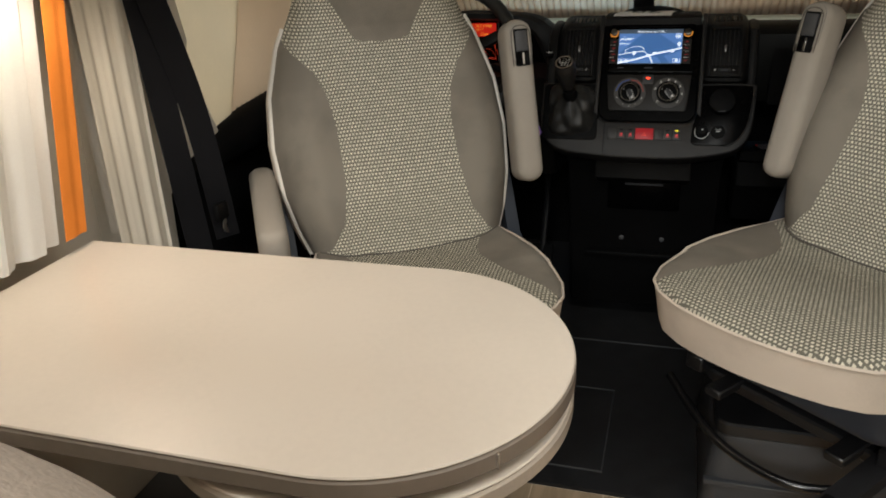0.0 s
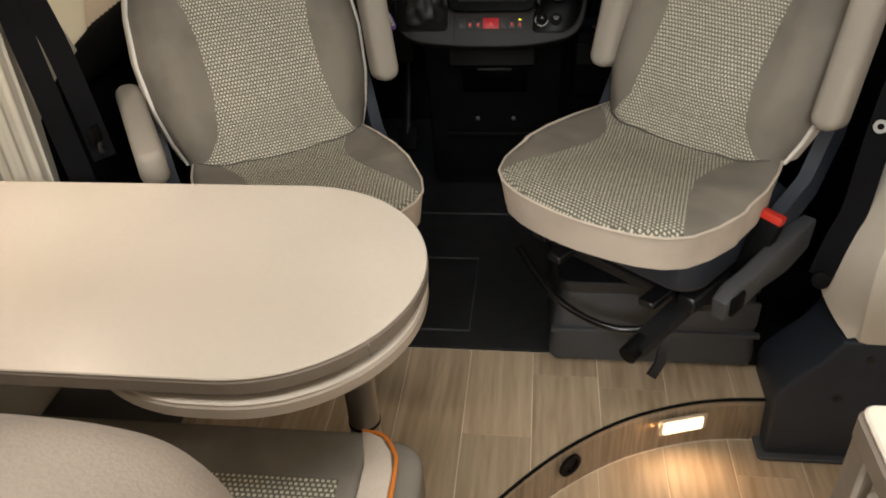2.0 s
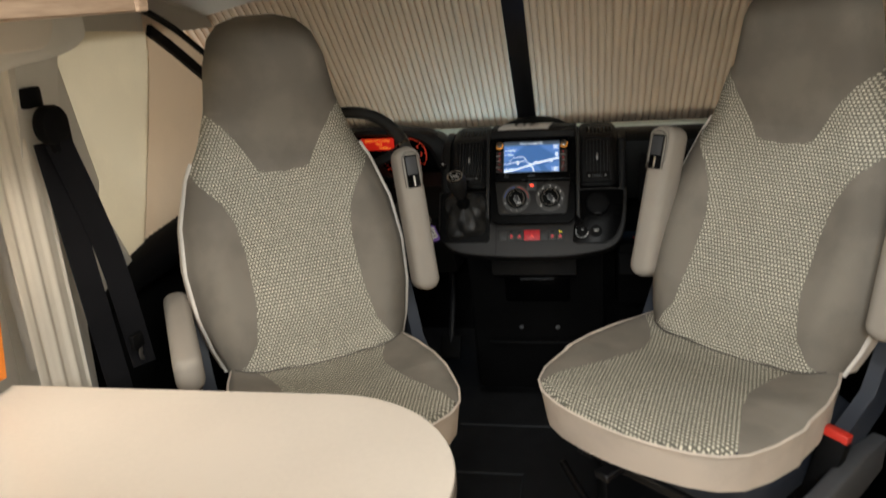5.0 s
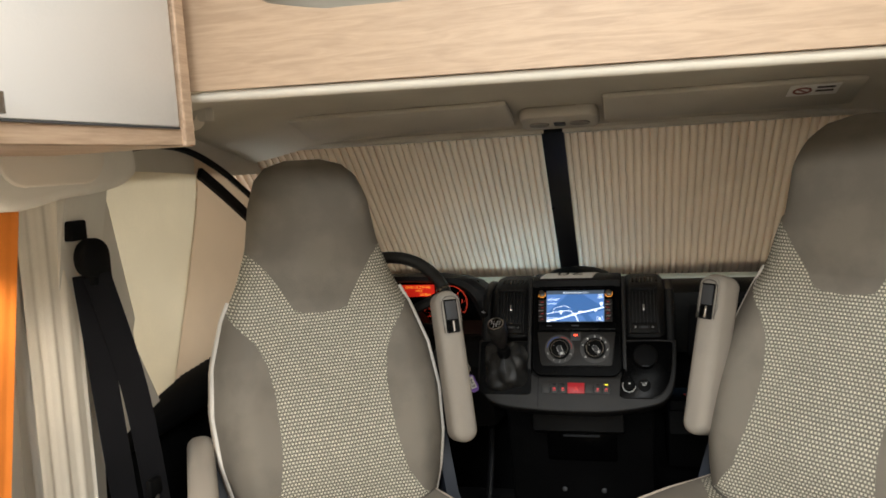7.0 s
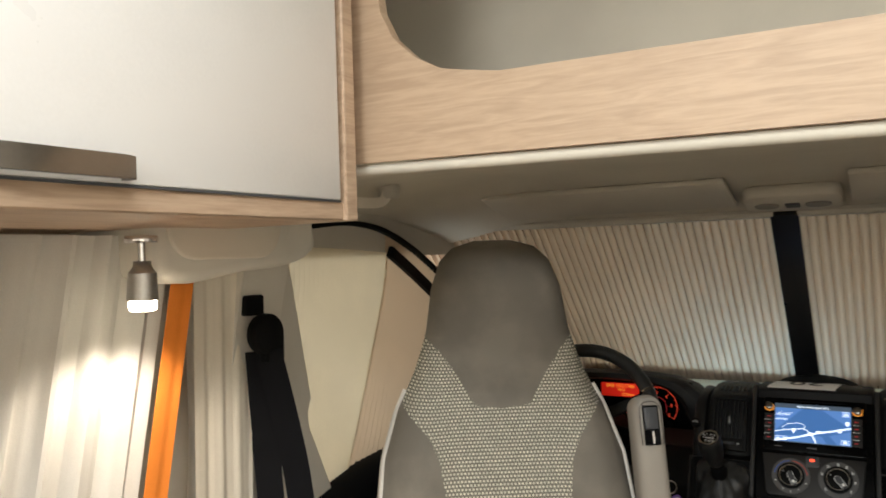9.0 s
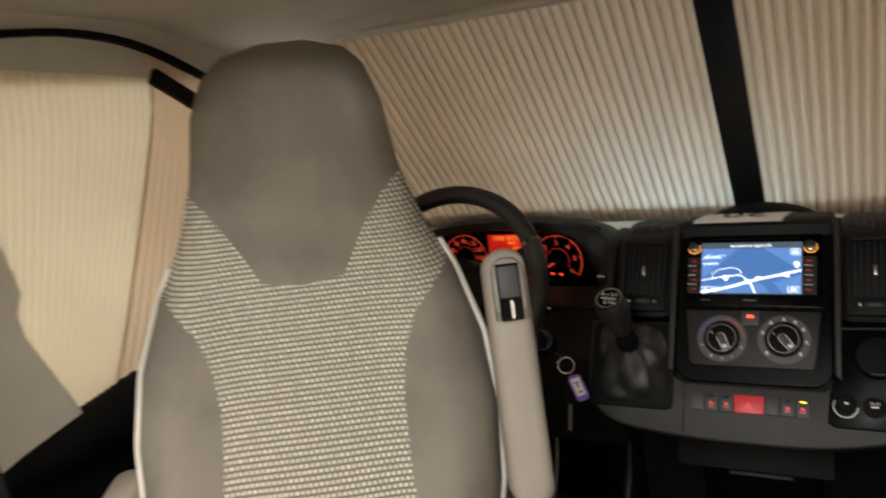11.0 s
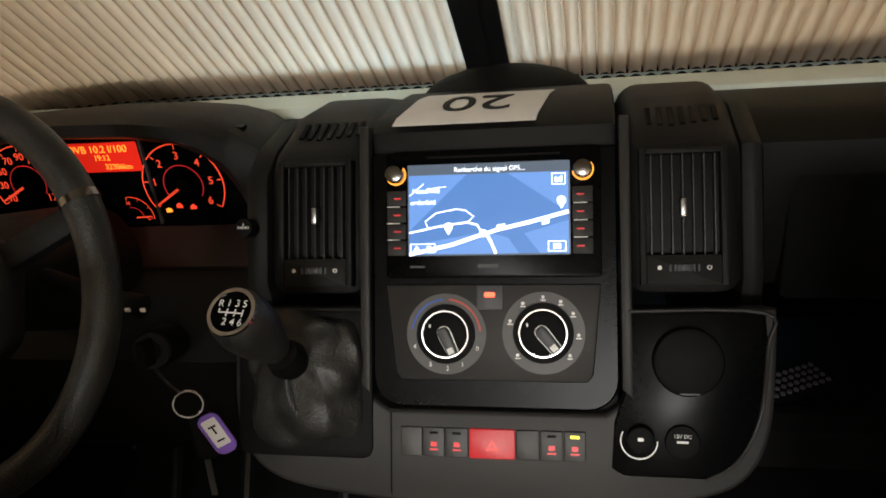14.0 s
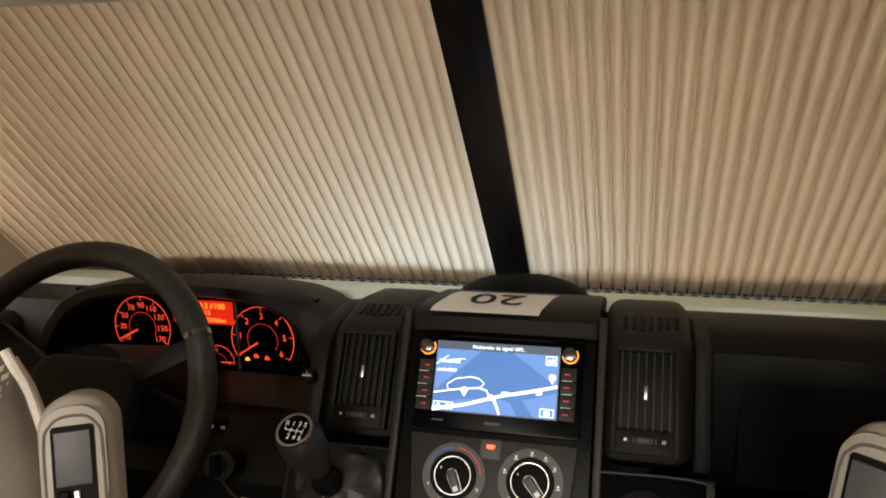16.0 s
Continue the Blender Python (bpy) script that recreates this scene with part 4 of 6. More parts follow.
def belt(name, anchor, low, label, tongue):
    b = thing("seat_belt", pose(*anchor), label, "seat belt", "front seat belts")
    a, l = Vector(anchor), Vector(low)
    side = -1 if a.x < 0 else 1
    part("height_adjuster", box(-0.012, 0.012, -0.02, 0.02, -0.018, 0.018, 0.004, 2, Matrix.Translation(a + Vector((side * 0.03, 0.0, 0.05)))), BLACK_PLASTIC, b, "black adjuster button")
    part("guide", join(disc(0, 0, 0.036, -0.012, 0.014, 26, 0.006, pose(a.x, a.y, a.z, 0, 90, 0)), box(-0.012, 0.012, -0.026, 0.026, -0.05, 0.0, 0.006, 2, Matrix.Translation(a + Vector((0, 0.012, 0))))), BLACK_PLASTIC, b, "black round belt guide")
    part("webbing", tube(smooth_line([a + Vector((-side * 0.010, -0.004, -0.03)), a * 0.5 + l * 0.5 + Vector((-side * 0.012, 0.006, 0)), l], 6), 1, flat=(0.023, 0.0012), up=(0.7, -0.7, 0)), BELT, b, "black belt webbing")
    part("webbing", tube([a + Vector((side * 0.012, -0.005, -0.03)), Vector((l.x + side * 0.02, a.y + 0.012, l.z - 0.2))], 1, flat=(0.023, 0.0012), up=(0.7, -0.7, 0)), BELT, b, "black belt webbing")
    t = Vector(tongue)
    part("tongue", join(box(-0.006, 0.006, -0.022, 0.022, -0.015, 0.02, 0.004, 2, Matrix.Translation(t)), ), BLACK_PLASTIC, b, "black belt tongue grip")
    part("tongue_plate", ring(0, 0, 0.008, 0.017, -0.0012, 0.0012, 20, Matrix.Translation(t + Vector((0, 0.012, -0.03))) @ pose(0, 0, 0, 0, 90, 0)), STEEL, b, "steel tongue plate")


belt("left", (-0.785, 1.372, 1.105), (-0.744, 1.432, 0.60), "black seat belt hanging from the driver side pillar", (-0.742, 1.424, 0.655))

grab = thing("grab_handle", pose(-0.72, 1.58, 1.36), "beige folding grab handle on the cab lining", "grab handle")
part("grip", tube(smooth_line([(-0.735, 1.515, 1.362), (-0.728, 1.522, 1.343), (-0.715, 1.575, 1.339), (-0.705, 1.625, 1.343), (-0.70, 1.64, 1.365)], 5), 1, flat=(0.010, 0.006), up=(1, -1, 0)), TRIM, grab)
for p in ((-0.735, 1.515, 1.360), (-0.70, 1.645, 1.367)):
    part("mount", box(-0.018, 0.018, -0.018, 0.018, -0.018, 0.012, 0.006, 2, Matrix.Translation(p)), TRIM_GREY, grab)
whole("trim_screw", disc(0, 0, 0.007, -0.002, 0.004, 16, 0.001, pose(-0.705, 1.298, 1.302, 0, 90, 0)), SLATE_PLASTIC, "small grey screw head in the pillar cap", "screw")

# ---- dinette bench ----
bench = thing("dinette_bench", pose(-0.45, 0.6, 0), "grey dinette bench with woven seat and cream border", "bench")
part("plinth", box(-0.92, -0.10, 0.30, 0.80, 0.0, 0.36, 0.01, 2), EDGE_BAND, bench, "taupe plinth")
part("seat_base", prism(rounded(-0.92, -0.012, 0.33, 0.868, 0.05), 0.36, 0.448, 0.015, 3), SUEDE, bench, "grey suede cushion side")
part("seat_top", prism(rounded(-0.92, -0.088, 0.33, 0.862, 0.02), 0.44, 0.468, 0.012, 3), SUEDE, bench, "grey suede cushion top")
part("seat_weave", box(-0.80, -0.118, 0.36, 0.772, 0.467, 0.4705, 0.001, 1), WEAVE_SEAT, bench, "woven centre panel")
part("seat_border", prism([(-0.086, 0.35), (-0.048, 0.35), (-0.048, 0.79), (-0.056, 0.825), (-0.074, 0.850), (-0.092, 0.858), (-0.104, 0.858), (-0.090, 0.80)], 0.44, 0.4695, 0.004, 2), CREAM, bench, "cream border strip")
part("seat_piping", tube(smooth_line([(-0.044, 0.35, 0.466), (-0.044, 0.60, 0.467), (-0.045, 0.79, 0.466), (-0.054, 0.830, 0.465), (-0.073, 0.856, 0.464), (-0.105, 0.866, 0.46)], 6), 0.003, 8), ORANGE, bench, "orange piping")


corner = [(p.x, p.y) for p in smooth_line([(0.028, 0.86, 0), (0.027, 0.95, 0), (0.019, 1.005, 0), (-0.002, 1.039, 0), (-0.04, 1.054, 0), (-0.11, 1.058, 0)], 5)]
prof = [(-0.90, 0.44), (0.022, 0.44)] + corner + [(-0.36, 1.057), (-0.90, 1.05)]
part("backrest", prism(prof, -0.05, 0.05, 0.035, 6, Matrix.Translation((0, 0.285, 0.022)) @ pose(0, 0, 0, 90, 0, 0)), BEIGE_CLOTH, bench, "beige cloth backrest")
seam = [(0.0, 0.337, 0.60), (-0.002, 0.337, 0.88), (-0.02, 0.337, 0.965), (-0.06, 0.337, 1.003), (-0.13, 0.337, 1.01), (-0.5, 0.337, 1.01)]
part("seam", tube(smooth_line(seam, 6), 0.002, 6), SUEDE, bench, "stitched seam")
whole("bench_side_panel", box(-0.010, 0.006, 0.30, 0.70, 0.30, 0.475, 0.006, 2), CAB_WOOD_Y, "oak side board of the bench", "panel")

# ---- kitchen unit beside the entrance ----
kitchen = thing("kitchen_unit", pose(0.65, 0.2, -0.13), "low kitchen unit with cream worktop and taupe edges", "cabinet")
part("carcass", box(0.395, 0.93, -0.9, 0.553, -0.13, 0.83, 0.002, 1), mat("taupe_front", (0.46, 0.405, 0.35), 0.45, vary=0.04), kitchen, "taupe carcass")
part("worktop", prism(rounded(0.383, 0.93, -0.9, 0.567, 0.012), 0.852, 0.858, 0.002, 1), LAMINATE, kitchen, "cream laminate worktop")
part("worktop_edge", prism(rounded(0.381, 0.931, -0.9, 0.569, 0.012), 0.828, 0.8518, 0.003, 1), EDGE_BAND, kitchen, "taupe worktop edge")
part("end_post", box(0.384, 0.402, 0.535, 0.566, -0.13, 0.828, 0.003, 1), EDGE_BAND, kitchen, "taupe end post")
d = part("door", box(0.386, 0.397, 0.02, 0.525, 0.30, 0.81, 0.004, 2), mat("kitchen_door", (0.50, 0.44, 0.385), 0.4, vary=0.03), kitchen, "taupe drawer front")
part("handle", tube([(0.386, 0.35, 0.74), (0.370, 0.36, 0.74), (0.370, 0.48, 0.74), (0.386, 0.49, 0.74)], 1, flat=(0.008, 0.004), up=(1, 0, 0)), EDGE_BAND, d)

# ---- right pillar, its black foot and belt ----
foot = thing("pillar_foot", pose(0.75, 1.35, -0.13), "dark plastic foot of the pillar beside the entrance", "trim", kind="structure")
XZ = pose(0, 0, 0, 90, 0, 0)
foot_pts = [(0.672, -0.13), (0.662, 0.04), (0.668, 0.075), (0.70, 0.118), (0.738, 0.16), (0.768, 0.219), (0.93, 0.219), (0.93, -0.13)]
part("cover", prism(foot_pts, -1.545, -1.382, 0.010, 3, XZ), NAVY_PLASTIC, foot)
part("base_flange", prism(rounded(0.655, 0.93, 1.365, 1.50, 0.012), -0.13, -0.119, 0.003, 1), SLATE_PLASTIC, foot)
for x, z in ((0.83, 0.175), (0.79, 0.06)):
    part("screw", disc(x, z, 0.009, 1.3805, 1.383, 14, 0, XZ @ Matrix.Diagonal((1, 1, -1, 1))), BLACK_METAL, foot)
front_r = [(0.80, 0.222), (0.79, 0.36), (0.79, 0.45), (0.81, 0.55), (0.84, 0.68), (0.865, 0.95), (0.865, 1.4)]
back_r = [(0.775, 1.395, 0.222), (0.745, 1.50, 0.276), (0.751, 1.54, 0.356), (0.779, 1.54, 0.452), (0.809, 1.54, 0.541), (0.84, 1.54, 0.75), (0.85, 1.54, 1.4)]
lines = []
for line in (back_r, [(x - 0.004, 1.40, z) for x, z in front_r], [(x, 1.388, z) for x, z in front_r], [(x + 0.012, 1.383, z) for x, z in front_r], [(0.93, 1.380, z) for x, z in front_r]):
    lines.append(smooth_line(line, 6))
whole("pillar_right", sheet(lines, 0.006), TRIM, "beige moulded pillar beside the entrance", "pillar", kind="structure")
whole("sill_right", box(0.60, 0.93, 1.53, 2.6, 0.008, 0.04, 0.01, 2), BLACK_PLASTIC, "black door sill on the passenger side", "sill", kind="structure")
whole("door_right", box(0.88, 0.93, 1.55, 2.75, 0.05, 0.9, 0.02, 2), BLACK_PLASTIC, "black passenger door panel", "door", kind="structure")
whole("side_blind_right", side_pleats(lambda z: 1.52, lambda z: 2.35, 0.87, 0.84, 50, lambda f: 1.26 - 0.15 * f, lambda f: 0.86), SIDE_BLIND, "cream pleated blind over the passenger window", "blind", kind="structure")
rb = thing("seat_belt", pose(0.72, 1.5, 0.3), "black seat belt bolted low beside the passenger seat", "seat belt", "front seat belts")
part("webbing", tube(smooth_line([(0.728, 1.485, 0.31), (0.742, 1.485, 0.40), (0.758, 1.485, 0.476), (0.765, 1.49, 0.64), (0.79, 1.50, 0.9), (0.82, 1.51, 1.2)], 6), 1, flat=(0.024, 0.0012), up=(-0.6, -0.8, 0)), BELT, rb, "black belt webbing")
part("bolt", disc(0, 0, 0.019, -0.008, 0.012, 20, 0.003, pose(0.730, 1.482, 0.305, 70, 0, -20)), BLACK_PLASTIC, rb, "black covered bolt")
part("webbing", tube([(0.80, 1.345, 0.56), (0.83, 1.36, 0.7), (0.85, 1.37, 1.2)], 1, flat=(0.024, 0.0012), up=(1, 0.1, 0)), BELT, rb, "black belt webbing")
part("tongue_plate", ring(0, 0, 0.006, 0.0125, -0.0012, 0.0012, 18, pose(0.752, 1.470, 0.66, 75, 0, -30)), STEEL, rb, "steel tongue plate")

# step light in the riser, and the socket hole
sl = thing("step_light", pose(0.482, 1.395, -0.05), "lit rectangular step light with a wood decor frame", "step light")
ang = math.degrees(math.atan2(step_y(0.53) - step_y(0.43), 0.10))
M = pose(0.482, step_y(0.482) - 0.0075, -0.055, 90, 0, ang)
part("bezel", prism(rounded(-0.058, 0.058, -0.026, 0.026, 0.006), 0.0, 0.005, 0.001, 1, M), mat("bezel_beige", (0.5, 0.4, 0.29), 0.4), sl)
part("lens", prism(rounded(-0.048, 0.048, -0.018, 0.018, 0.004), 0.004, 0.0085, 0.001, 1, M), STEP_GLOW, sl, "glowing warm lens")
ang2 = math.degrees(math.atan2(step_y(0.25) - step_y(0.19), 0.06))
M = pose(0.222, step_y(0.222) - 0.008, -0.05, 90, 0, ang2)
h = thing("riser_socket", pose(0.222, 1.26, -0.05), "black round socket in the step riser", "socket")
part("collar", ring(0, 0, 0.021, 0.029, 0.0, 0.006, 28, M), BLACK_PLASTIC, h)
part("insert", disc(0, 0, 0.021, -0.0, 0.002, 24, 0, M), GLOSS_BLACK, h)

# red buckle beside the passenger cushion
bk = thing("belt_buckle", pose(0.60, 1.43, 0.36), "black belt buckle with a red release button", "buckle")
part("stalk", box(-0.024, 0.024, -0.016, 0.016, -0.14, 0.0, 0.006, 2, pose(0.592, 1.445, 0.475, -12, 8, -40)), BLACK_PLASTIC, bk)
part("release_button", box(-0.023, 0.023, -0.014, 0.014, -0.016, 0.012, 0.004, 2, pose(0.592, 1.445, 0.476, -12, 8, -40)), RED, bk, "red release button")

whole("heater_box", box(-0.93, -0.66, 0.90, 1.50, 0.0, 0.10, 0.012, 2), SLATE_PLASTIC, "low dark grey duct box along the wall under the table", "duct", kind="structure")


# ---- dashboard ----
# frame of the raked console face: x across, y up the face, z out towards the cab
C0 = Matrix(((1, 0, 0, 0), (0, 0.48, -0.877, 2.286), (0, 0.877, 0.48, 0.821), (0, 0, 0, 1)))


def along_x(profile, x0, x1, bevel=0.0, seg=2):
    """A profile in y, z drawn from x0 to x1."""
    return prism(profile, x0, x1, bevel, seg, YZ)


def face(u0, u1, v0, v1, w0, w1, r=0.003, bevel=0.0, n=5, seg=2):
    return prism(rounded(u0, u1, v0, v1, r, n), w0, w1, bevel, seg, C0)


dash = thing("dashboard", pose(0, 2.5, 0.45), "black grained plastic van dashboard", "dashboard", kind="structure")
top = [(2.88, 0.79), (2.70, 0.828), (2.56, 0.852), (2.46, 0.858), (2.425, 0.852), (2.405, 0.835), (2.40, 0.80), (2.405, 0.70), (2.42, 0.66), (2.88, 0.66)]
part("top_pad", along_x(top, 0.20, 0.93, 0.006), TOP_PAD, dash, "black grained top pad")
part("glovebox", along_x([(2.395, 0.655), (2.40, 0.80), (2.50, 0.80), (2.50, 0.655)], 0.30, 0.90, 0.008), BLACK_PLASTIC, dash, "black glovebox lid")
part("shelf_tray", along_x([(2.33, 0.52), (2.33, 0.545), (2.345, 0.545), (2.345, 0.53), (2.60, 0.50), (2.60, 0.48)], 0.245, 0.90, 0.003), BLACK_PLASTIC, dash, "open storage tray")
part("lower_right", along_x([(2.38, 0.50), (2.36, 0.44), (2.42, 0.32), (2.60, 0.28), (2.60, 0.48)], 0.24, 0.90, 0.012), BLACK_PLASTIC, dash)
left_top = [(2.88, 0.79), (2.70, 0.83), (2.58, 0.845), (2.44, 0.845), (2.41, 0.80), (2.40, 0.745), (2.88, 0.70)]
part("top_pad", along_x(left_top, -0.93, -0.21, 0.006), TOP_PAD, dash, "black grained top pad")
knee = [(2.40, 0.75), (2.30, 0.72), (2.25, 0.66), (2.26, 0.58), (2.33, 0.46), (2.60, 0.42), (2.60, 0.75)]
part("knee_panel", along_x(knee, -0.90, -0.24, 0.015), DASH_PLASTIC, dash, "black panel under the steering column")
# hood over the instruments
HOOD_TOP = [(-0.76, 0.79), (-0.745, 0.835), (-0.70, 0.875), (-0.60, 0.897), (-0.50, 0.901), (-0.40, 0.899), (-0.33, 0.891), (-0.295, 0.880), (-0.272, 0.862), (-0.255, 0.84), (-0.245, 0.82), (-0.238, 0.79)]
HOOD_LOW = [(-0.76, 0.75), (-0.72, 0.83), (-0.66, 0.876), (-0.58, 0.889), (-0.50, 0.891), (-0.42, 0.888), (-0.36, 0.879), (-0.325, 0.862), (-0.30, 0.835), (-0.282, 0.79), (-0.262, 0.735), (-0.238, 0.715)]
rows = []
for x in np.linspace(-0.76, -0.238, 48):
    t, l = lerp(HOOD_TOP, x), min(lerp(HOOD_LOW, x), lerp(HOOD_TOP, x) - 0.006)
    rows.append([(x, 2.392, l + 0.002), (x, 2.372, l), (x, 2.366, l + 0.3 * (t - l)), (x, 2.367, l + 0.75 * (t - l)), (x, 2.376, t - 0.002), (x, 2.395, t), (x, 2.44, t - 0.004), (x, 2.49, t - 0.016), (x, 2.525, t - 0.04), (x, 2.533, min(t - 0.045, 0.80))])
part("hood", sheet(rows, 0.006), DASH_PLASTIC, dash, "padded hood over the instruments")
# middle stack
stack = [(2.20, 0.572), (2.182, 0.600), (2.328, 0.872), (2.330, 0.888), (2.345, 0.896), (2.42, 0.893), (2.50, 0.880), (2.58, 0.858), (2.64, 0.83), (2.64, 0.45), (2.30, 0.45), (2.20, 0.50)]
part("middle_stack", along_x(stack, -0.120, 0.122, 0.006), DASH_PLASTIC, dash, "black raked middle stack")
for x0, x1 in ((-0.236, -0.124), (0.126, 0.238)):
    pod = [(2.262, 0.742), (2.262, 0.752), (2.322, 0.862), (2.34, 0.872), (2.42, 0.886), (2.50, 0.877), (2.60, 0.845), (2.62, 0.70), (2.33, 0.70)]
    p = part("vent_pod", along_x(pod, x0, x1, 0.024, 5), DASH_PLASTIC, dash, "rounded black vent pod")
    for k in range(7):
        xx = x0 + 0.026 + k * 0.0105
        part("defrost_slot", box(xx, xx + 0.005, -0.018 + 0.002 * abs(k - 2), 0.018, -0.001, 0.0015, 0, 1, pose(0, 2.372, 0.8785, 10, 0, 0)), GLOSS_BLACK, p, "small demister slot")
for s, (x0, x1) in (("l", (-0.264, -0.236)), ("r", (0.238, 0.262))):
    part("pod_flank", along_x([(2.272, 0.64), (2.266, 0.75), (2.320, 0.850), (2.36, 0.866), (2.44, 0.872), (2.60, 0.835), (2.60, 0.64)] if s == "l" else [(2.30, 0.66), (2.29, 0.74), (2.35, 0.857), (2.44, 0.870), (2.60, 0.835), (2.60, 0.66)], x0, x1, 0.010), DASH_PLASTIC, dash)
# lower U-shaped band
low = [(p.x, p.y) for p in smooth_line([(-0.263, -0.12, 0), (-0.262, -0.20, 0), (-0.245, -0.246, 0), (-0.20, -0.272, 0), (-0.10, -0.284, 0), (0.0, -0.287, 0), (0.10, -0.284, 0), (0.195, -0.268, 0), (0.235, -0.245, 0), (0.254, -0.20, 0), (0.260, -0.12, 0)], 5)]
band = low + [(0.260, -0.095), (0.128, -0.095), (0.128, -0.17), (0.121, -0.185), (0.108, -0.194), (-0.10, -0.194), (-0.115, -0.185), (-0.122, -0.17), (-0.122, -0.095), (-0.263, -0.095)]
part("lower_band", prism(band, -0.06, 0.006, 0.005, 3, C0), PANEL_GREY, dash, "dark grey lower console band")
part("band_seam", face(-0.0985, -0.097, -0.276, -0.197, 0.0062, 0.0068, 0.0004), BLACK_PLASTIC, dash)
part("lower_console", along_x([(2.22, 0.56), (2.26, 0.50), (2.30, 0.30), (2.34, 0.06), (2.75, 0.06), (2.75, 0.56)], -0.20, 0.20, 0.015), BLACK_PLASTIC, dash, "black lower console between the footwells")
part("drawer", box(-0.09, 0.10, -0.006, 0.004, -0.045, 0.045, 0.006, 2, pose(0, 2.272, 0.43, 11, 0, 0)), GLOSS_BLACK, dash, "black drawer front")
part("drawer_lip", box(-0.045, 0.055, -0.010, -0.004, 0.035, 0.040, 0.001, 1, pose(0, 2.272, 0.43, 11, 0, 0)), SLATE_PLASTIC, dash)
for sx in (-0.05, 0.06):
    part("console_screw", disc(sx, 0.0, 0.007, 0.0, 0.004, 14, 0.001, pose(0, 2.302, 0.29, 80, 0, 0)), SLATE_PLASTIC, dash)
part("console_ledge", box(-0.15, 0.16, 2.285, 2.33, 0.235, 0.25, 0.005, 2), BLACK_PLASTIC, dash)

# gloss frame round radio and heater
frame_pts = [p for p in rounded(-0.1165, 0.122, -0.192, 0.058, 0.03) if p[1] < 0.0] + [(0.122, 0.058), (-0.1165, 0.058)]
part("gloss_frame", prism(frame_pts, -0.004, 0.0035, 0.002, 1, C0), GLOSS_BLACK, dash, "gloss black console frame")
for u0, u1 in ((-0.128, -0.1175), (0.1235, 0.134)):
    part("side_rail", prism([(u0, 0.085), (u0, -0.17), (u1, -0.18), (u1, 0.085)], -0.004, 0.010, 0.003, 2, C0), PANEL_GREY, dash, "dark grey console rail")

# ---- radio ----
radio = thing("car_radio", pose(0.002, 2.29, 0.76), "gloss black touchscreen radio showing a map", "car radio")
part("faceplate", face(-0.101, 0.107, -0.066, 0.058, 0.0, 0.008, 0.004, 0.0015), GLOSS_BLACK, radio)
part("disc_slot", face(-0.06, 0.07, 0.0505, 0.0525, 0.0078, 0.0088, 0.0008), BLACK_PLASTIC, radio)
scr = part("screen", face(-0.0785, 0.0785, -0.0445, 0.0445, 0.0078, 0.0092, 0.001), SCREEN_DARK, radio, "lit screen border")
part("map_ground", face(-0.077, 0.077, -0.043, 0.034, 0.0093, 0.0097, 0.0005), SCREEN_BLUE, scr, "blue map")


def patch(name, pts, w, material, parent, t=0.0003):
    return part(name, prism(pts, w, w + t, 0, 1, C0), material, parent, smooth=False)


patch("map_field", [(-0.077, -0.02), (-0.02, 0.034), (-0.077, 0.034)], 0.0097, SCREEN_PALE, scr)
patch("map_field", [(0.02, 0.034), (0.077, -0.005), (0.077, 0.034)], 0.0097, SCREEN_PALE, scr)
patch("map_field", [(-0.077, -0.043), (-0.077, -0.034), (0.0, -0.022), (0.02, -0.028), (0.03, -0.043)], 0.0097, SCREEN_PALE, scr)
patch("map_field", [(0.035, -0.024), (0.077, -0.012), (0.077, -0.043), (0.05, -0.043)], 0.0097, SCREEN_PALE, scr)


def road(pts, half, material=None):
    p = [Vector((a, b, 0)) for a, b in pts]
    out_l, out_r = [], []
    for i, q in enumerate(p):
        d = (p[min(i + 1, len(p) - 1)] - p[max(i - 1, 0)]).normalized()
        n = Vector((-d.y, d.x, 0)) * half
        out_l.append(q + n)
        out_r.append(q - n)
    bm = bmesh.new()
    a = [bm.verts.new((q.x, q.y, 0.0103)) for q in out_l]
    b = [bm.verts.new((q.x, q.y, 0.0103)) for q in out_r]
    for i in range(len(a) - 1):
        bm.faces.new((a[i], b[i], b[i + 1], a[i + 1]))
    bm.transform(C0)
    return part("map_road", bm, material or SCREEN_WHITE, scr, smooth=False)


road([(-0.077, -0.043), (-0.035, -0.034), (-0.005, -0.0245), (0.012, -0.0195), (0.04, -0.0135), (0.077, -0.004)], 0.0018)
road([(-0.077, -0.022), (-0.05, -0.0165), (-0.02, -0.0125), (-0.010, -0.015), (-0.005, -0.0235)], 0.0009)
road([(-0.058, -0.018), (-0.061, -0.011), (-0.05, -0.003), (-0.030, 0.0005), (-0.021, -0.001), (-0.013, -0.007), (-0.019, -0.0125)], 0.0006)
road([(-0.002, -0.0225), (0.003, -0.031), (0.008, -0.043)], 0.0014)
road([(-0.077, 0.014), (-0.062, 0.026)], 0.0004)
road([(-0.06, 0.0205), (-0.04, 0.0225)], 0.0004)
part("map_ring", ring(-0.004, -0.0232, 0.0022, 0.0038, 0.0102, 0.0106, 20, C0), SCREEN_WHITE, scr)
for u, v, r in ((-0.038, -0.0165, 0.0042), (0.0705, 0.0065, 0.0042)):
    part("map_pin", join(disc(u, v, r, 0.0104, 0.0108, 18, 0, C0), prism([(u - r * 0.8, v - r * 0.5), (u, v - r * 1.9), (u + r * 0.8, v - r * 0.5)], 0.0104, 0.0107, 0, 1, C0)), SCREEN_WHITE, scr)
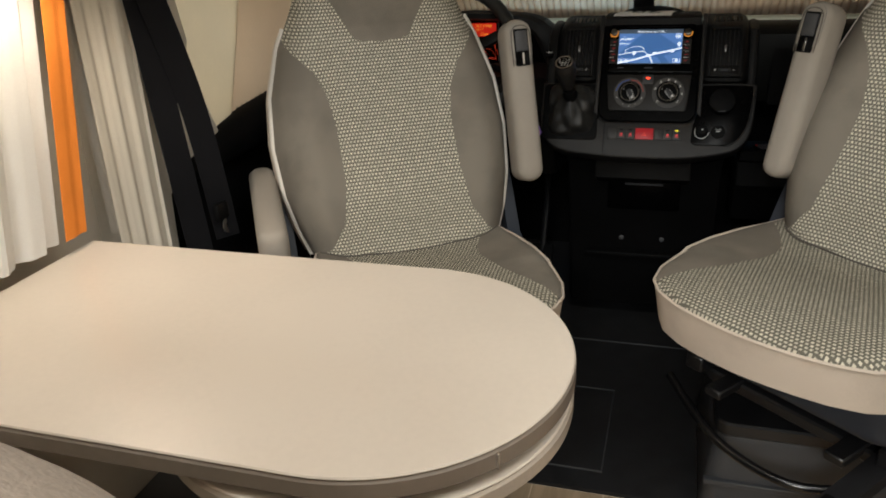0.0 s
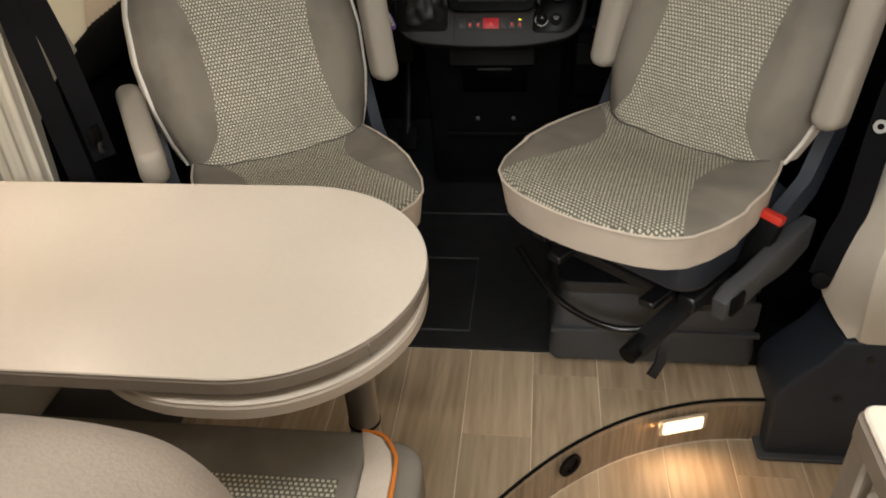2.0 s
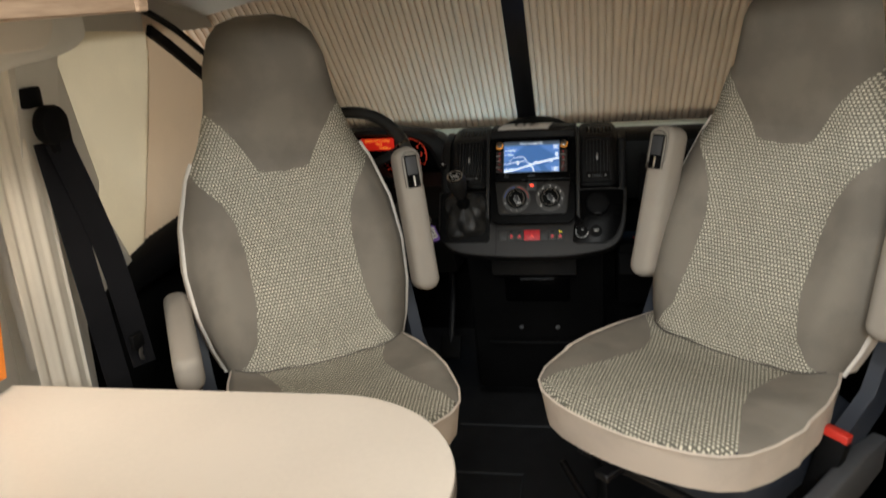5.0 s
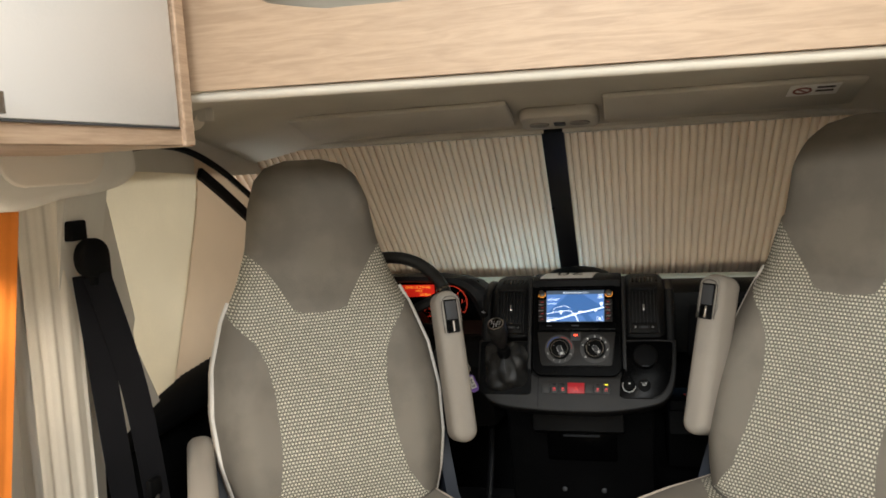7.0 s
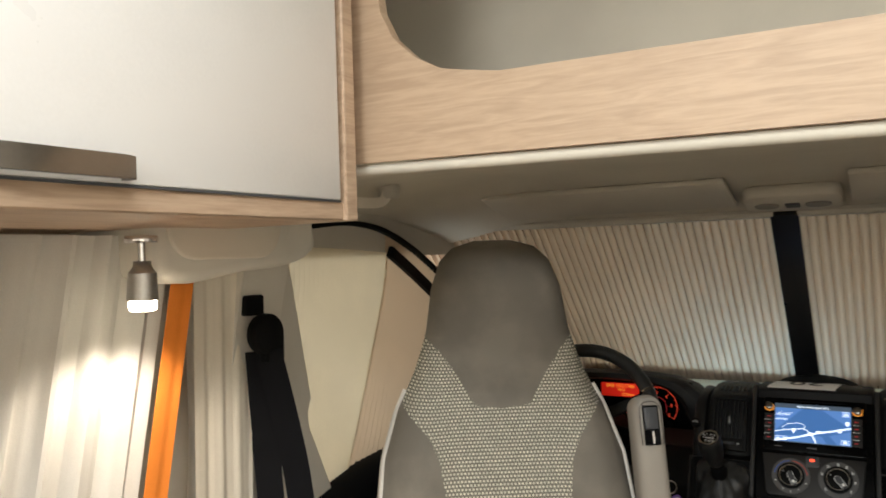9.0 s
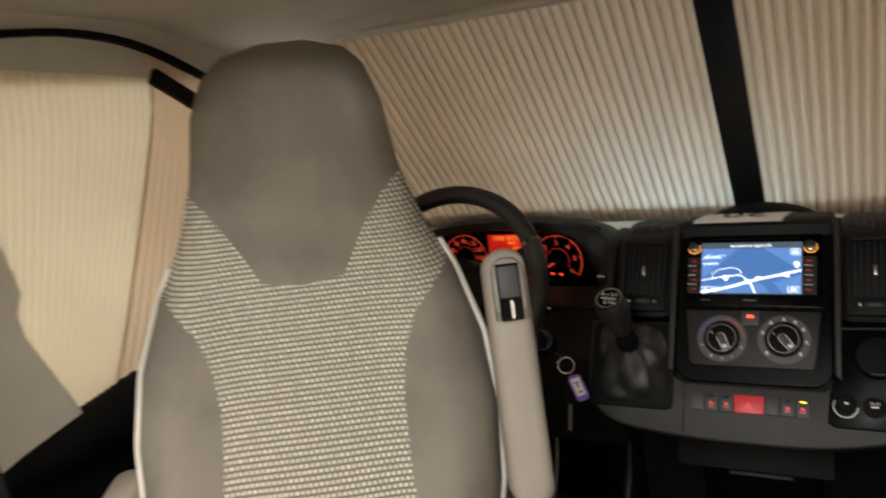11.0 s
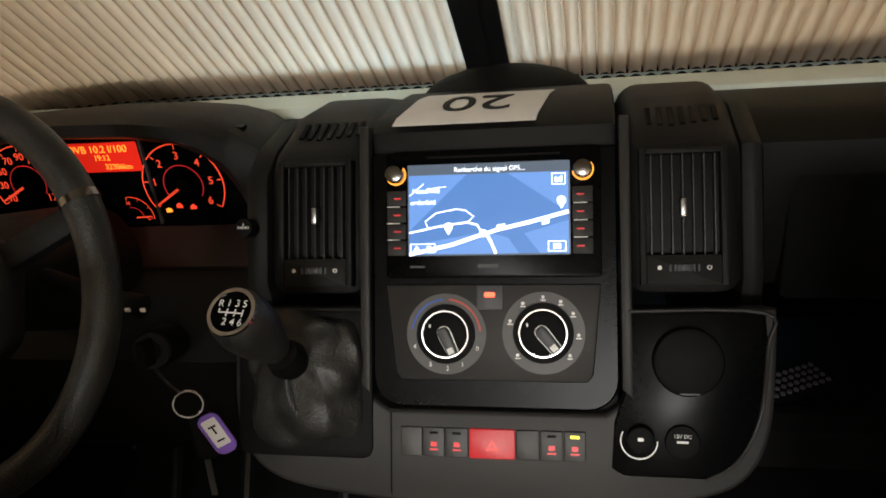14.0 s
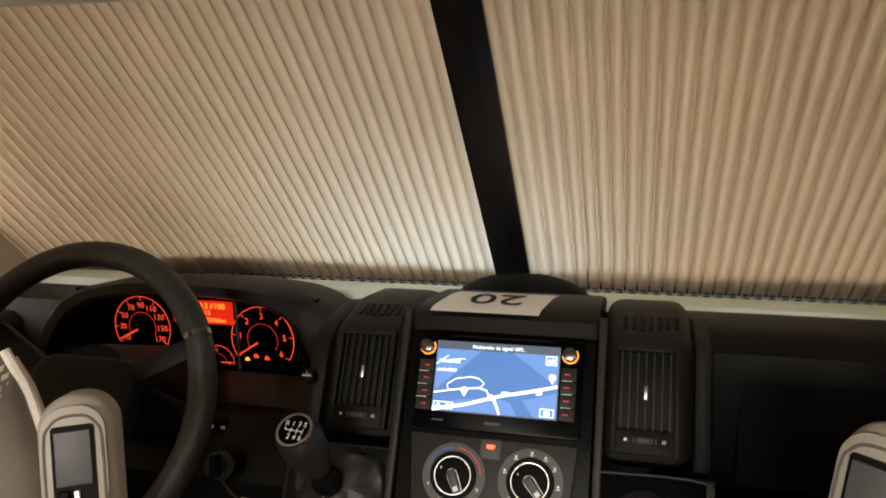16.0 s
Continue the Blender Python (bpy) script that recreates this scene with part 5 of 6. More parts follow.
for u0, u1, v0, v1 in ((0.0615, 0.0745, 0.0215, 0.0325), (0.0575, 0.0745, -0.0415, -0.0315), (-0.076, -0.051, -0.0415, -0.0325)):
    for q in ((u0, u1, v0, v0 + 0.0008), (u0, u1, v1 - 0.0008, v1), (u0, u0 + 0.0008, v0, v1), (u1 - 0.0008, u1, v0, v1)):
        part("button_outline", face(*q, 0.0103, 0.0106, 0.0002, n=1), SCREEN_WHITE, scr, smooth=False)
patch("button_icon", [(0.0645, 0.024), (0.0715, 0.024), (0.0715, 0.030), (0.068, 0.0275), (0.0645, 0.029)], 0.0104, SCREEN_WHITE, scr)
patch("button_icon", [(0.0625, -0.039), (0.0695, -0.039), (0.0695, -0.034), (0.0625, -0.034)], 0.0104, SCREEN_WHITE, scr)
patch("button_icon", [(-0.073, -0.0395), (-0.066, -0.0395), (-0.0695, -0.0345)], 0.0104, SCREEN_WHITE, scr)
patch("button_icon", [(-0.0595, -0.0395), (-0.0555, -0.0395), (-0.0555, -0.035), (-0.0595, -0.035)], 0.0104, SCREEN_WHITE, scr)
patch("map_symbol", [(0.009, -0.0205), (0.017, -0.019), (0.017, -0.0145), (0.009, -0.0155)], 0.0104, SCREEN_WHITE, scr)
for a in (0.034, 0.052):
    patch("map_symbol", [(a, -0.0165), (a + 0.007, -0.0148), (a + 0.007, -0.0115), (a, -0.0128)], 0.0104, SCREEN_WHITE, scr)
AT = lambda u, v, w: C0 @ Matrix.Translation((u, v, w))
text("status_text", "Recherche du signal GPS...", 0.0064, AT(0.002, 0.0385, 0.0094), SCREEN_WHITE, scr)
text("place_text", "Hinterfeld", 0.0066, AT(-0.060, 0.0185, 0.0104), SCREEN_WHITE, scr)
text("place_text", "orderfeld", 0.0066, AT(-0.063, 0.0075, 0.0104), SCREEN_WHITE, scr)
for u in (-0.0905, 0.0905):
    kn = part("knob", disc(u, 0.0355, 0.0088, 0.007, 0.020, 28, 0.002, C0), DARK_CHROME, radio, "dark metal knob")
    part("knob_ring", ring(u, 0.0355, 0.0089, 0.0103, 0.0078, 0.0095, 28, C0, 190, 400), AMBER, kn, "amber lit ring")
    s = -1 if u < 0 else 1
    for k in range(4):
        v1 = 0.0195 - 0.0162 * k
        bt = part("key", face(u - 0.0095 - 0.0006 * s, u + 0.0095 - 0.0006 * s, v1 - 0.0148, v1, 0.007, 0.0098, 0.001, 0.0005), PANEL_GREY, radio, "small dark key")
        part("key_mark", face(u - 0.004 + 0.002 * s * -1, u + 0.003 - 0.002 * s, v1 - 0.0082, v1 - 0.0069, 0.0098, 0.0101, 0.0003, n=1), RED_DIM, bt, "dim red lettering bar")
        if k:
            part("key_line", face(u - 0.009, u + 0.004, v1 + 0.0002, v1 + 0.0011, 0.0098, 0.0101, 0.0002, n=1), WHITE_INK, bt, "white dividing line")
part("maker_plate", face(-0.010, 0.010, -0.0565, -0.0530, 0.0081, 0.0084, 0.0004, n=1), SLATE_PLASTIC, radio, "grey maker mark")
part("model_plate", face(-0.077, -0.062, -0.0562, -0.0540, 0.0081, 0.0084, 0.0004, n=1), SLATE_PLASTIC, radio, "grey model mark")

# ---- heater panel ----
heater = thing("heater_panel", pose(0.003, 2.21, 0.67), "dark grey heater panel with two rotary dials", "heater control")
panel_pts = [(-0.101, -0.0725), (-0.092, -0.158), (-0.086, -0.165), (0.092, -0.165), (0.098, -0.158), (0.106, -0.0725)]
part("panel", prism(panel_pts, 0.0, 0.008, 0.002, 2, C0), PANEL_GREY, heater)
DIAL_BACK = mat("dial_back", (0.075, 0.072, 0.070), 0.5, vary=0.04)
RED_ARC, BLUE_ARC = mat("red_mark", (0.55, 0.06, 0.04), 0.5), mat("blue_mark", (0.03, 0.10, 0.5), 0.5)


def dial(u, v, turn):
    d = part("dial_plate", disc(u, v, 0.039, 0.008, 0.0088, 44, 0, C0), DIAL_BACK, heater, "grey dial plate")
    part("dial_rim", ring(u, v, 0.0235, 0.0285, 0.0088, 0.0125, 40, C0), BLACK_PLASTIC, heater, "black dial rim")
    part("dial_ring", ring(u, v, 0.0216, 0.0229, 0.0088, 0.0155, 40, C0), CHROME, heater, "bright dial ring")
    kn = part("dial_knob", disc(u, v, 0.0212, 0.0088, 0.0160, 36, 0.002, C0), BLACK_PLASTIC, heater, "black rotary knob")
    R = C0 @ Matrix.Translation((u, v, 0)) @ pose(0, 0, 0, 0, 0, turn)
    part("pointer", prism([(-0.0055, 0.003), (-0.0035, 0.0065), (0.0035, 0.0065), (0.0055, 0.003), (0.0045, -0.021), (-0.0045, -0.021)], 0.0155, 0.0235, 0.0015, 2, R), SLATE_PLASTIC, kn, "grey pointer grip")
    part("pointer_edge", ring(0, 0.0015, 0.0055, 0.0068, 0.0162, 0.0168, 16, R, 0, 180), WHITE_INK, kn, "white pointer outline")
    for sx in (-1, 1):
        part("pointer_edge", prism([(sx * 0.0058, 0.001), (sx * 0.0070, 0.001), (sx * 0.0058, -0.0205), (sx * 0.0047, -0.0205)], 0.0162, 0.0168, 0, 1, R), WHITE_INK, kn, "white pointer outline")
    part("pointer_tip", box(-0.003, 0.003, -0.0195, -0.0135, 0.0235, 0.0242, 0, 1, R), WHITE_INK, kn, "white pointer tip")
    part("dot", box(-0.0008, 0.0008, -0.0015, 0.0015, 0.016, 0.0164, 0, 1, C0 @ Matrix.Translation((u - 0.0145, v + 0.008, 0))), WHITE_INK, kn)
    return d


d1 = dial(-0.0415, -0.120, 25)
d2 = dial(0.0520, -0.1185, 40)
part("warm_arc", ring(-0.0415, -0.120, 0.0325, 0.0342, 0.0088, 0.0092, 24, C0, 5, 85), RED_ARC, d1, "red warm scale")
part("cool_arc", ring(-0.0415, -0.120, 0.0325, 0.0342, 0.0088, 0.0092, 24, C0, 95, 172), BLUE_ARC, d1, "blue cool scale")
for ang, ch in ((-25, "0"), (-62, "1"), (-88, "2"), (-118, "3"), (-158, "4")):
    text("fan_number", ch, 0.0062, AT(-0.0415 + 0.0335 * math.cos(radians(ang)), -0.120 + 0.0335 * math.sin(radians(ang)), 0.0089), WHITE_INK, d1)
for ang in (-42, -5, 32, 60, 90, 125, 162, 222):
    a = radians(ang)
    u, v = 0.052 + 0.033 * math.cos(a), -0.1185 + 0.033 * math.sin(a)
    part("air_symbol", join(disc(u, v + 0.001, 0.0017, 0.0089, 0.0093, 10, 0, C0), box(u - 0.0025, u + 0.0025, v - 0.0026, v - 0.0014, 0.0089, 0.0093, 0, 1, C0)), WHITE_INK, d2, "small white air symbol")
rb_ = part("recirculation_key", face(-0.0115, 0.0145, -0.097, -0.073, 0.008, 0.0105, 0.003, 0.001), SLATE_PLASTIC, heater, "dark key with a red light")
part("key_light", face(-0.0035, 0.0065, -0.0845, -0.0800, 0.0105, 0.0111, 0.0015), LED_RED, rb_, "bright red indicator")

# ---- switch strip ----
strip = thing("switch_strip", pose(0.0, 2.17, 0.62), "row of small switches with a red hazard key", "switch panel")
xs = [-0.088, -0.0655, -0.0435, -0.0205, 0.0245, 0.0475, 0.0695, 0.0905]
SWITCH = mat("switch_black", (0.028, 0.027, 0.026), 0.5, vary=0.1)
HAZ = mat("hazard_red", (0.40, 0.012, 0.018), 0.4, vary=0.06, emit=(0.7, 0.02, 0.03), power=0.17)
for i, (a, b) in enumerate(zip(xs[:-1], xs[1:])):
    k = part("switch", face(a + 0.0006, b - 0.0006, -0.2385, -0.2105, 0.004, 0.0095, 0.0015, 0.0008), HAZ if i == 3 else SWITCH, strip, "red hazard warning key" if i == 3 else "")
    m_ = (a + b) / 2
    if i in (1, 2, 5, 6):
        part("switch_symbol", join(face(m_ - 0.0042, m_ + 0.0042, -0.2320, -0.2305, 0.0095, 0.0098, 0.0003, n=1), face(m_ - 0.003, m_ + 0.003, -0.2285, -0.2240, 0.0095, 0.0098, 0.0008, n=2)), RED_DIM, k, "dim red symbol")
        part("switch_lamp", face(m_ - 0.0042, m_ + 0.0042, -0.2165, -0.2140, 0.0095, 0.0098, 0.0006, n=2), YELLOW if i == 6 else BLACK_PLASTIC, k, "yellow lamp lit" if i == 6 else "")
    if i == 3:
        part("hazard_triangle", join(*[prism([(m_ + p[0] * 0.006, -0.227 + p[1] * 0.006), (m_ + q[0] * 0.006, -0.227 + q[1] * 0.006), (m_ + q[0] * 0.0045, -0.227 + q[1] * 0.0045), (m_ + p[0] * 0.0045, -0.227 + p[1] * 0.0045)], 0.0095, 0.0099, 0, 1, C0) for p, q in (((0, 1), (0.87, -0.5)), ((0.87, -0.5), (-0.87, -0.5)), ((-0.87, -0.5), (0, 1)))]), RED_GLOW, k, "glowing red triangle")


# ---- air vents ----
VANE = mat("vane_black", (0.02, 0.0195, 0.019), 0.35, vary=0.1, bump=0.05, spec=0.5)


def air_vent(u0, u1):
    v = thing("air_vent", pose((u0 + u1) / 2, 2.30, 0.76), "black rectangular air vent with upright vanes", "air vent", "middle air vents")
    v0, v1 = -0.046, 0.048
    for q in ((u0 - 0.006, u0, v0 - 0.028, v1 + 0.006), (u1, u1 + 0.006, v0 - 0.028, v1 + 0.006), (u0, u1, v1, v1 + 0.006), (u0, u1, v0 - 0.028, v0)):
        part("frame", face(*q, -0.012, 0.003, 0.001, 0.001), DASH_PLASTIC, v)
    part("duct", face(u0, u1, v0, v1, -0.0255, -0.0245, 0.001), GLOSS_BLACK, v, "dark duct")
    n = 7
    for k in range(n):
        u = u0 + (u1 - u0) * (k + 0.5) / n
        part("vane", box(u - 0.0008, u + 0.0008, v0, v1, -0.010, 0.0, 0.0003, 1, C0), VANE, v)
    for k in range(3):
        vv = v0 + (v1 - v0) * (k + 0.5) / 3
        part("cross_vane", box(u0, u1, vv - 0.0008, vv + 0.0008, -0.024, -0.015, 0, 1, C0), BLACK_PLASTIC, v)
    um = (u0 + u1) / 2
    part("slider", box(um - 0.0028, um + 0.0028, -0.011, 0.006, -0.004, 0.005, 0.0015, 2, C0), STEEL, v, "pale metal slider")
    part("thumb_wheel", disc(0, 0, 0.016, -0.003, 0.003, 28, 0.0008, AT(um, v0 - 0.012, -0.010) @ pose(0, 0, 0, 90, 0, 0)), SLATE_PLASTIC, v, "ribbed thumb wheel")
    for k in range(7):
        part("wheel_rib", box(um - 0.0135 + 0.0042 * k, um - 0.0115 + 0.0042 * k, v0 - 0.0155, v0 - 0.0085, 0.0025, 0.0062, 0.0005, 1, C0), SLATE_PLASTIC, v, "raised rib of the thumb wheel")
    part("open_mark", ring(um + 0.022, v0 - 0.012, 0.0014, 0.0022, 0.003, 0.0034, 16, C0), WHITE_INK, v)
    part("closed_mark", disc(um - 0.022, v0 - 0.012, 0.0021, 0.003, 0.0034, 14, 0, C0), WHITE_INK, v)


air_vent(-0.211, -0.145)
air_vent(0.148, 0.2145)

# ---- paper sign and dome on the stack ----
sign = thing("paper_sign", pose(-0.02, 2.40, 0.907), "white paper sheet with a large black 20 lying upside down", "paper sign")
rows = [[(x + dx, y, z + 0.0008) for x in np.linspace(-0.098, 0.046, 6)] for y, z, dx in ((2.332, 0.8935, 0.0), (2.345, 0.8972, 0.002), (2.38, 0.8962, 0.006), (2.42, 0.8945, 0.010), (2.455, 0.8885, 0.014))]
part("sheet", sheet(rows, 0.0003), PAPER, sign)
text("number", "20", 0.082, pose(-0.018, 2.394, 0.8972, 2.4, 0, 180), INK, sign, sx=0.95)
dome = bmesh.new()
bmesh.ops.create_uvsphere(dome, u_segments=32, v_segments=12, radius=1)
dome.transform(Matrix.Translation((-0.008, 2.555, 0.852)) @ Matrix.Diagonal((0.108, 0.07, 0.042, 1)))
whole("speaker_dome", dome, BLACK_PLASTIC, "low black domed speaker cover on the dashboard", "speaker cover")

# ---- instruments ----
cluster = thing("instrument_cluster", pose(-0.48, 2.40, 0.76), "black instrument cluster with red lit dials", "instrument cluster")
FY = 2.386


def flat(x, z, w=0.0):
    """A frame on the instruments: x right, y up, z towards the driver."""
    return Matrix.Translation((x, FY - w, z)) @ pose(0, 0, 0, 90, 0, 0)


part("backing", box(-0.70, -0.285, FY, FY + 0.01, 0.735, 0.885), GLOSS_BLACK, cluster)
# reddish base colour paints the dials' red reflection on the dark trim
part("lower_trim", along_x([(2.335, 0.735), (2.385, 0.765), (2.385, 0.72), (2.345, 0.70)], -0.70, -0.27, 0.004), mat("red_lit_trim", (0.02, 0.010, 0.009), 0.45), cluster)


def gauge(name, x, z, r, a0, a1, marks, needle, label):
    g = part(name, disc(x, z, r * 1.06, 0, 0.001, 40, 0, Matrix.Translation((0, FY - 0.0005, 0)) @ Matrix(((1, 0, 0, 0), (0, 0, -1, 0), (0, 1, 0, 0), (0, 0, 0, 1)))), GLOSS_BLACK, cluster, label)
    F = flat(x, z, 0.0018)
    part("scale", ring(0, 0, r * 0.975, r, 0, 0.0004, 44, F, a1, a0), RED_GLOW, g, "red lit scale line")
    part("inner_ring", ring(0, 0, r * 0.47, r * 0.49, 0, 0.0004, 36, F, a1, a0), RED_DIM, g)
    n = len(marks)
    for i, ch in enumerate(marks):
        a = a0 + (a1 - a0) * i / (n - 1)
        R = F @ pose(0, 0, 0, 0, 0, a)
        part("tick", box(r * 0.86, r * 0.96, -r * 0.01, r * 0.01, 0, 0.0004, 0, 1, R), RED_GLOW, g)
        if ch:
            text("numeral", ch, r * 0.26, F @ Matrix.Translation((r * 0.70 * math.cos(radians(a)), r * 0.70 * math.sin(radians(a)), 0)), RED_GLOW, g, depth=0.0002)
    R = F @ pose(0, 0, 0, 0, 0, needle)
    part("needle", prism([(r * 0.15, -r * 0.03), (r * 0.92, -r * 0.02), (r * 0.92, r * 0.02), (r * 0.15, r * 0.03)], 0.001, 0.002, 0, 1, R), RED_GLOW, g, "red lit needle")
    part("needle_cap", disc(0, 0, r * 0.15, 0.0005, 0.004, 20, 0.001, F), BLACK_PLASTIC, g)
    return g


gauge("tachometer", -0.3755, 0.8180, 0.052, 215, -35, ["", "1", "2", "3", "4", "5", "6"], 212, "rev counter with red figures")
gauge("speedometer", -0.5820, 0.8260, 0.050, 212, -32, ["10", "30", "50", "70", "90", "110", "130", "150", "170"], 207, "speedometer with red figures")
gauge("fuel_gauge", -0.452, 0.778, 0.027, 100, -5, ["H", "", "", "C"], 2, "small temperature gauge")
gauge("fuel_gauge", -0.514, 0.778, 0.027, 185, 80, ["", "", ""], 178, "small fuel gauge")
disp = part("trip_display", box(-0.525, -0.4215, FY - 0.003, FY - 0.0005, 0.838, 0.8745, 0.001, 1), DISPLAY_RED, cluster, "red lit trip display")
for words, size, x, z in (("DVB 10.2 l/100", 0.0125, -0.473, 0.8665), ("19:12", 0.0095, -0.470, 0.8560), ("32306km", 0.0095, -0.451, 0.8445)):
    text("display_text", words, size, flat(x, z, 0.0034), AMBER, disp, depth=0.0002)
part("divider", box(-0.4165, -0.4145, FY - 0.006, FY - 0.0005, 0.77, 0.885), SLATE_PLASTIC, cluster)
for x, z, m_ in ((-0.612, 0.778, RED_GLOW), (-0.588, 0.768, RED_GLOW), (-0.403, 0.7855, AMBER), (-0.388, 0.791, RED_GLOW), (-0.370, 0.789, RED_GLOW), (-0.528, 0.760, AMBER), (-0.520, 0.748, AMBER)):
    part("warning_light", join(box(x - 0.004, x + 0.004, FY - 0.0022, FY - 0.0012, z - 0.0022, z + 0.0022, 0.0004, 1), disc(x, z + 0.002, 0.0022, 0, 0.0008, 10, 0, Matrix.Translation((0, FY - 0.0014, 0)) @ Matrix(((1, 0, 0, 0), (0, 0, -1, 0), (0, 1, 0, 0), (0, 0, 0, 1))))), m_, cluster, "small lit warning symbol")

# ---- steering wheel, stalks, ignition ----
W0 = pose(-0.495, 2.115, 0.823, 62, 0, 0)
wheel = thing("steering_wheel", pose(-0.497, 2.115, 0.848), "black leather steering wheel with metal spoke clips", "steering wheel")
part("rim", tube([(0.182 * math.cos(2 * math.pi * k / 64), 0.182 * math.sin(2 * math.pi * k / 64), 0) for k in range(64)], 0.0165, 14, W0, closed=True), LEATHER, wheel, "black leather rim")
part("hub", prism(rounded(-0.075, 0.075, -0.06, 0.055, 0.03), -0.045, -0.012, 0.012, 3, W0), DASH_PLASTIC, wheel, "black airbag hub")
for a in (28, 152, 270):
    R = W0 @ pose(0, 0, 0, 0, 0, a)
    part("spoke", box(0.05, 0.172, -0.014, 0.014, -0.036, -0.018, 0.006, 2, R), DASH_PLASTIC, wheel)
    part("rim_clip", tube([(0.182 * math.cos(radians(t)), 0.182 * math.sin(radians(t)), 0) for t in (a - 1.1, a, a + 1.1)], 0.0178, 14, W0), DARK_CHROME, wheel, "dark chrome rim clip")
col = part("column", tube([(-0.497, 2.16, 0.82), (-0.497, 2.33, 0.74)], [0.055, 0.075], 20), DASH_PLASTIC, wheel, "black steering column cover")
part("stalk", tube([(-0.44, 2.20, 0.80), (-0.37, 2.185, 0.785), (-0.325, 2.18, 0.775)], [0.008, 0.009, 0.012], 10), BLACK_PLASTIC, wheel, "black wiper stalk")
for k in range(3):
    part("stalk_mark", box(-0.352 + 0.016 * k, -0.347 + 0.016 * k, 2.166, 2.168, 0.778, 0.7815, 0, 1), WHITE_INK, wheel)
ign = thing("ignition_lock", pose(-0.358, 2.20, 0.70), "steel ignition lock with a key in it", "ignition lock")
I0 = pose(-0.352, 2.212, 0.704, 66, 0, 15)
part("barrel", disc(0, 0, 0.021, -0.05, 0.012, 28, 0.003, I0), BLACK_PLASTIC, ign)
part("escutcheon", ring(0, 0, 0.011, 0.0185, 0.011, 0.0145, 28, I0), BLACK_METAL, ign, "dark metal lock ring")
part("key_head", prism(rounded(-0.004, 0.004, -0.014, 0.014, 0.003), 0.012, 0.045, 0.0015, 1, I0), BLACK_PLASTIC, ign, "black key head")
keys = thing("key_ring", pose(-0.285, 2.15, 0.69), "key ring with a purple tag hanging from the ignition", "key ring")
part("split_ring", tube([(0.014 * math.cos(2 * math.pi * k / 28), 0.014 * math.sin(2 * math.pi * k / 28), 0) for k in range(28)], 0.0013, 6, pose(-0.289, 2.150, 0.683, 80, 10, 20), closed=True), CHROME, keys, "bright split ring")
part("link", tube([(-0.333, 2.178, 0.702), (-0.312, 2.16, 0.70), (-0.295, 2.15, 0.697)], 0.0016, 6), BLACK_METAL, keys)
T0 = pose(-0.272, 2.157, 0.641, 82, 0, 18) @ pose(0, 0, 0, 0, 0, 20)
part("tag", prism(rounded(-0.0115, 0.0115, -0.024, 0.024, 0.009), -0.0015, 0.0015, 0.0006, 1, T0), mat("purple_plastic", (0.20, 0.10, 0.48), 0.4), keys, "purple plastic tag")
part("tag_label", prism(rounded(-0.0078, 0.0078, -0.014, 0.019, 0.002), 0.0015, 0.0019, 0, 1, T0), PAPER, keys, "white tag label")
part("tag_writing", join(box(-0.004, 0.004, 0.009, 0.011, 0.0019, 0.0022, 0, 1, T0), box(-0.001, 0.001, 0.001, 0.009, 0.0019, 0.0022, 0, 1, T0), box(-0.004, 0.004, -0.008, -0.006, 0.0019, 0.0022, 0, 1, T0)), INK, keys)
part("fob", prism(rounded(-0.012, 0.012, -0.032, 0.02, 0.008), -0.006, 0.006, 0.003, 2, pose(-0.291, 2.165, 0.638, 84, 0, 10)), BLACK_PLASTIC, keys, "black remote fob")
part("key_blade", box(-0.003, 0.003, -0.001, 0.001, -0.05, 0.0, 0, 1, pose(-0.287, 2.15, 0.612, 4, 6, 10)), STEEL, keys)

# ---- gear lever ----
gear = thing("gear_lever", pose(-0.185, 2.18, 0.62), "black leather gear lever with a six speed knob", "gear lever")
tip, collar = Vector((-0.1915, 2.107, 0.815)), Vector((-0.184, 2.170, 0.722))
axis = (tip - collar).normalized()
G0 = Matrix.Translation(tip) @ axis.to_track_quat("Z", "Y").to_matrix().to_4x4()
K0 = Matrix.Translation(tip) @ look((0, 0, 0), -axis).to_3x3().to_4x4()
part("knob", tube([tip - axis * d for d in (0.0, 0.006, 0.022, 0.045, 0.068, 0.080)], [0.021, 0.0245, 0.0265, 0.024, 0.018, 0.015], 26), LEATHER, gear, "black leather knob")
part("knob_rim", ring(0, 0, 0.0182, 0.0215, -0.001, 0.0022, 36, K0), CHROME, gear, "bright knob rim")
cap = part("shift_pattern", disc(0, 0, 0.0182, -0.001, 0.0012, 32, 0, K0), GLOSS_BLACK, gear, "black cap with white shift pattern")
for ch, x, y in (("R", -0.0115, 0.007), ("1", -0.004, 0.0075), ("3", 0.0035, 0.0075), ("5", 0.0105, 0.0075), ("2", -0.004, -0.009), ("4", 0.0035, -0.009), ("6", 0.0105, -0.009)):
    text("gear_number", ch, 0.0088, K0 @ Matrix.Translation((x, y, 0.0013)), WHITE_INK, cap, depth=0.0002)
for x, y0, y1 in ((-0.0115, -0.0008, 0.0025), (-0.004, -0.004, 0.0025), (0.0035, -0.004, 0.0025), (0.0105, -0.004, 0.0025)):
    part("gate_line", box(x - 0.0005, x + 0.0005, y0, y1, 0.0012, 0.0016, 0, 1, K0), WHITE_INK, cap)
part("gate_line", box(-0.012, 0.011, -0.0013, -0.0003, 0.0012, 0.0016, 0, 1, K0), WHITE_INK, cap)
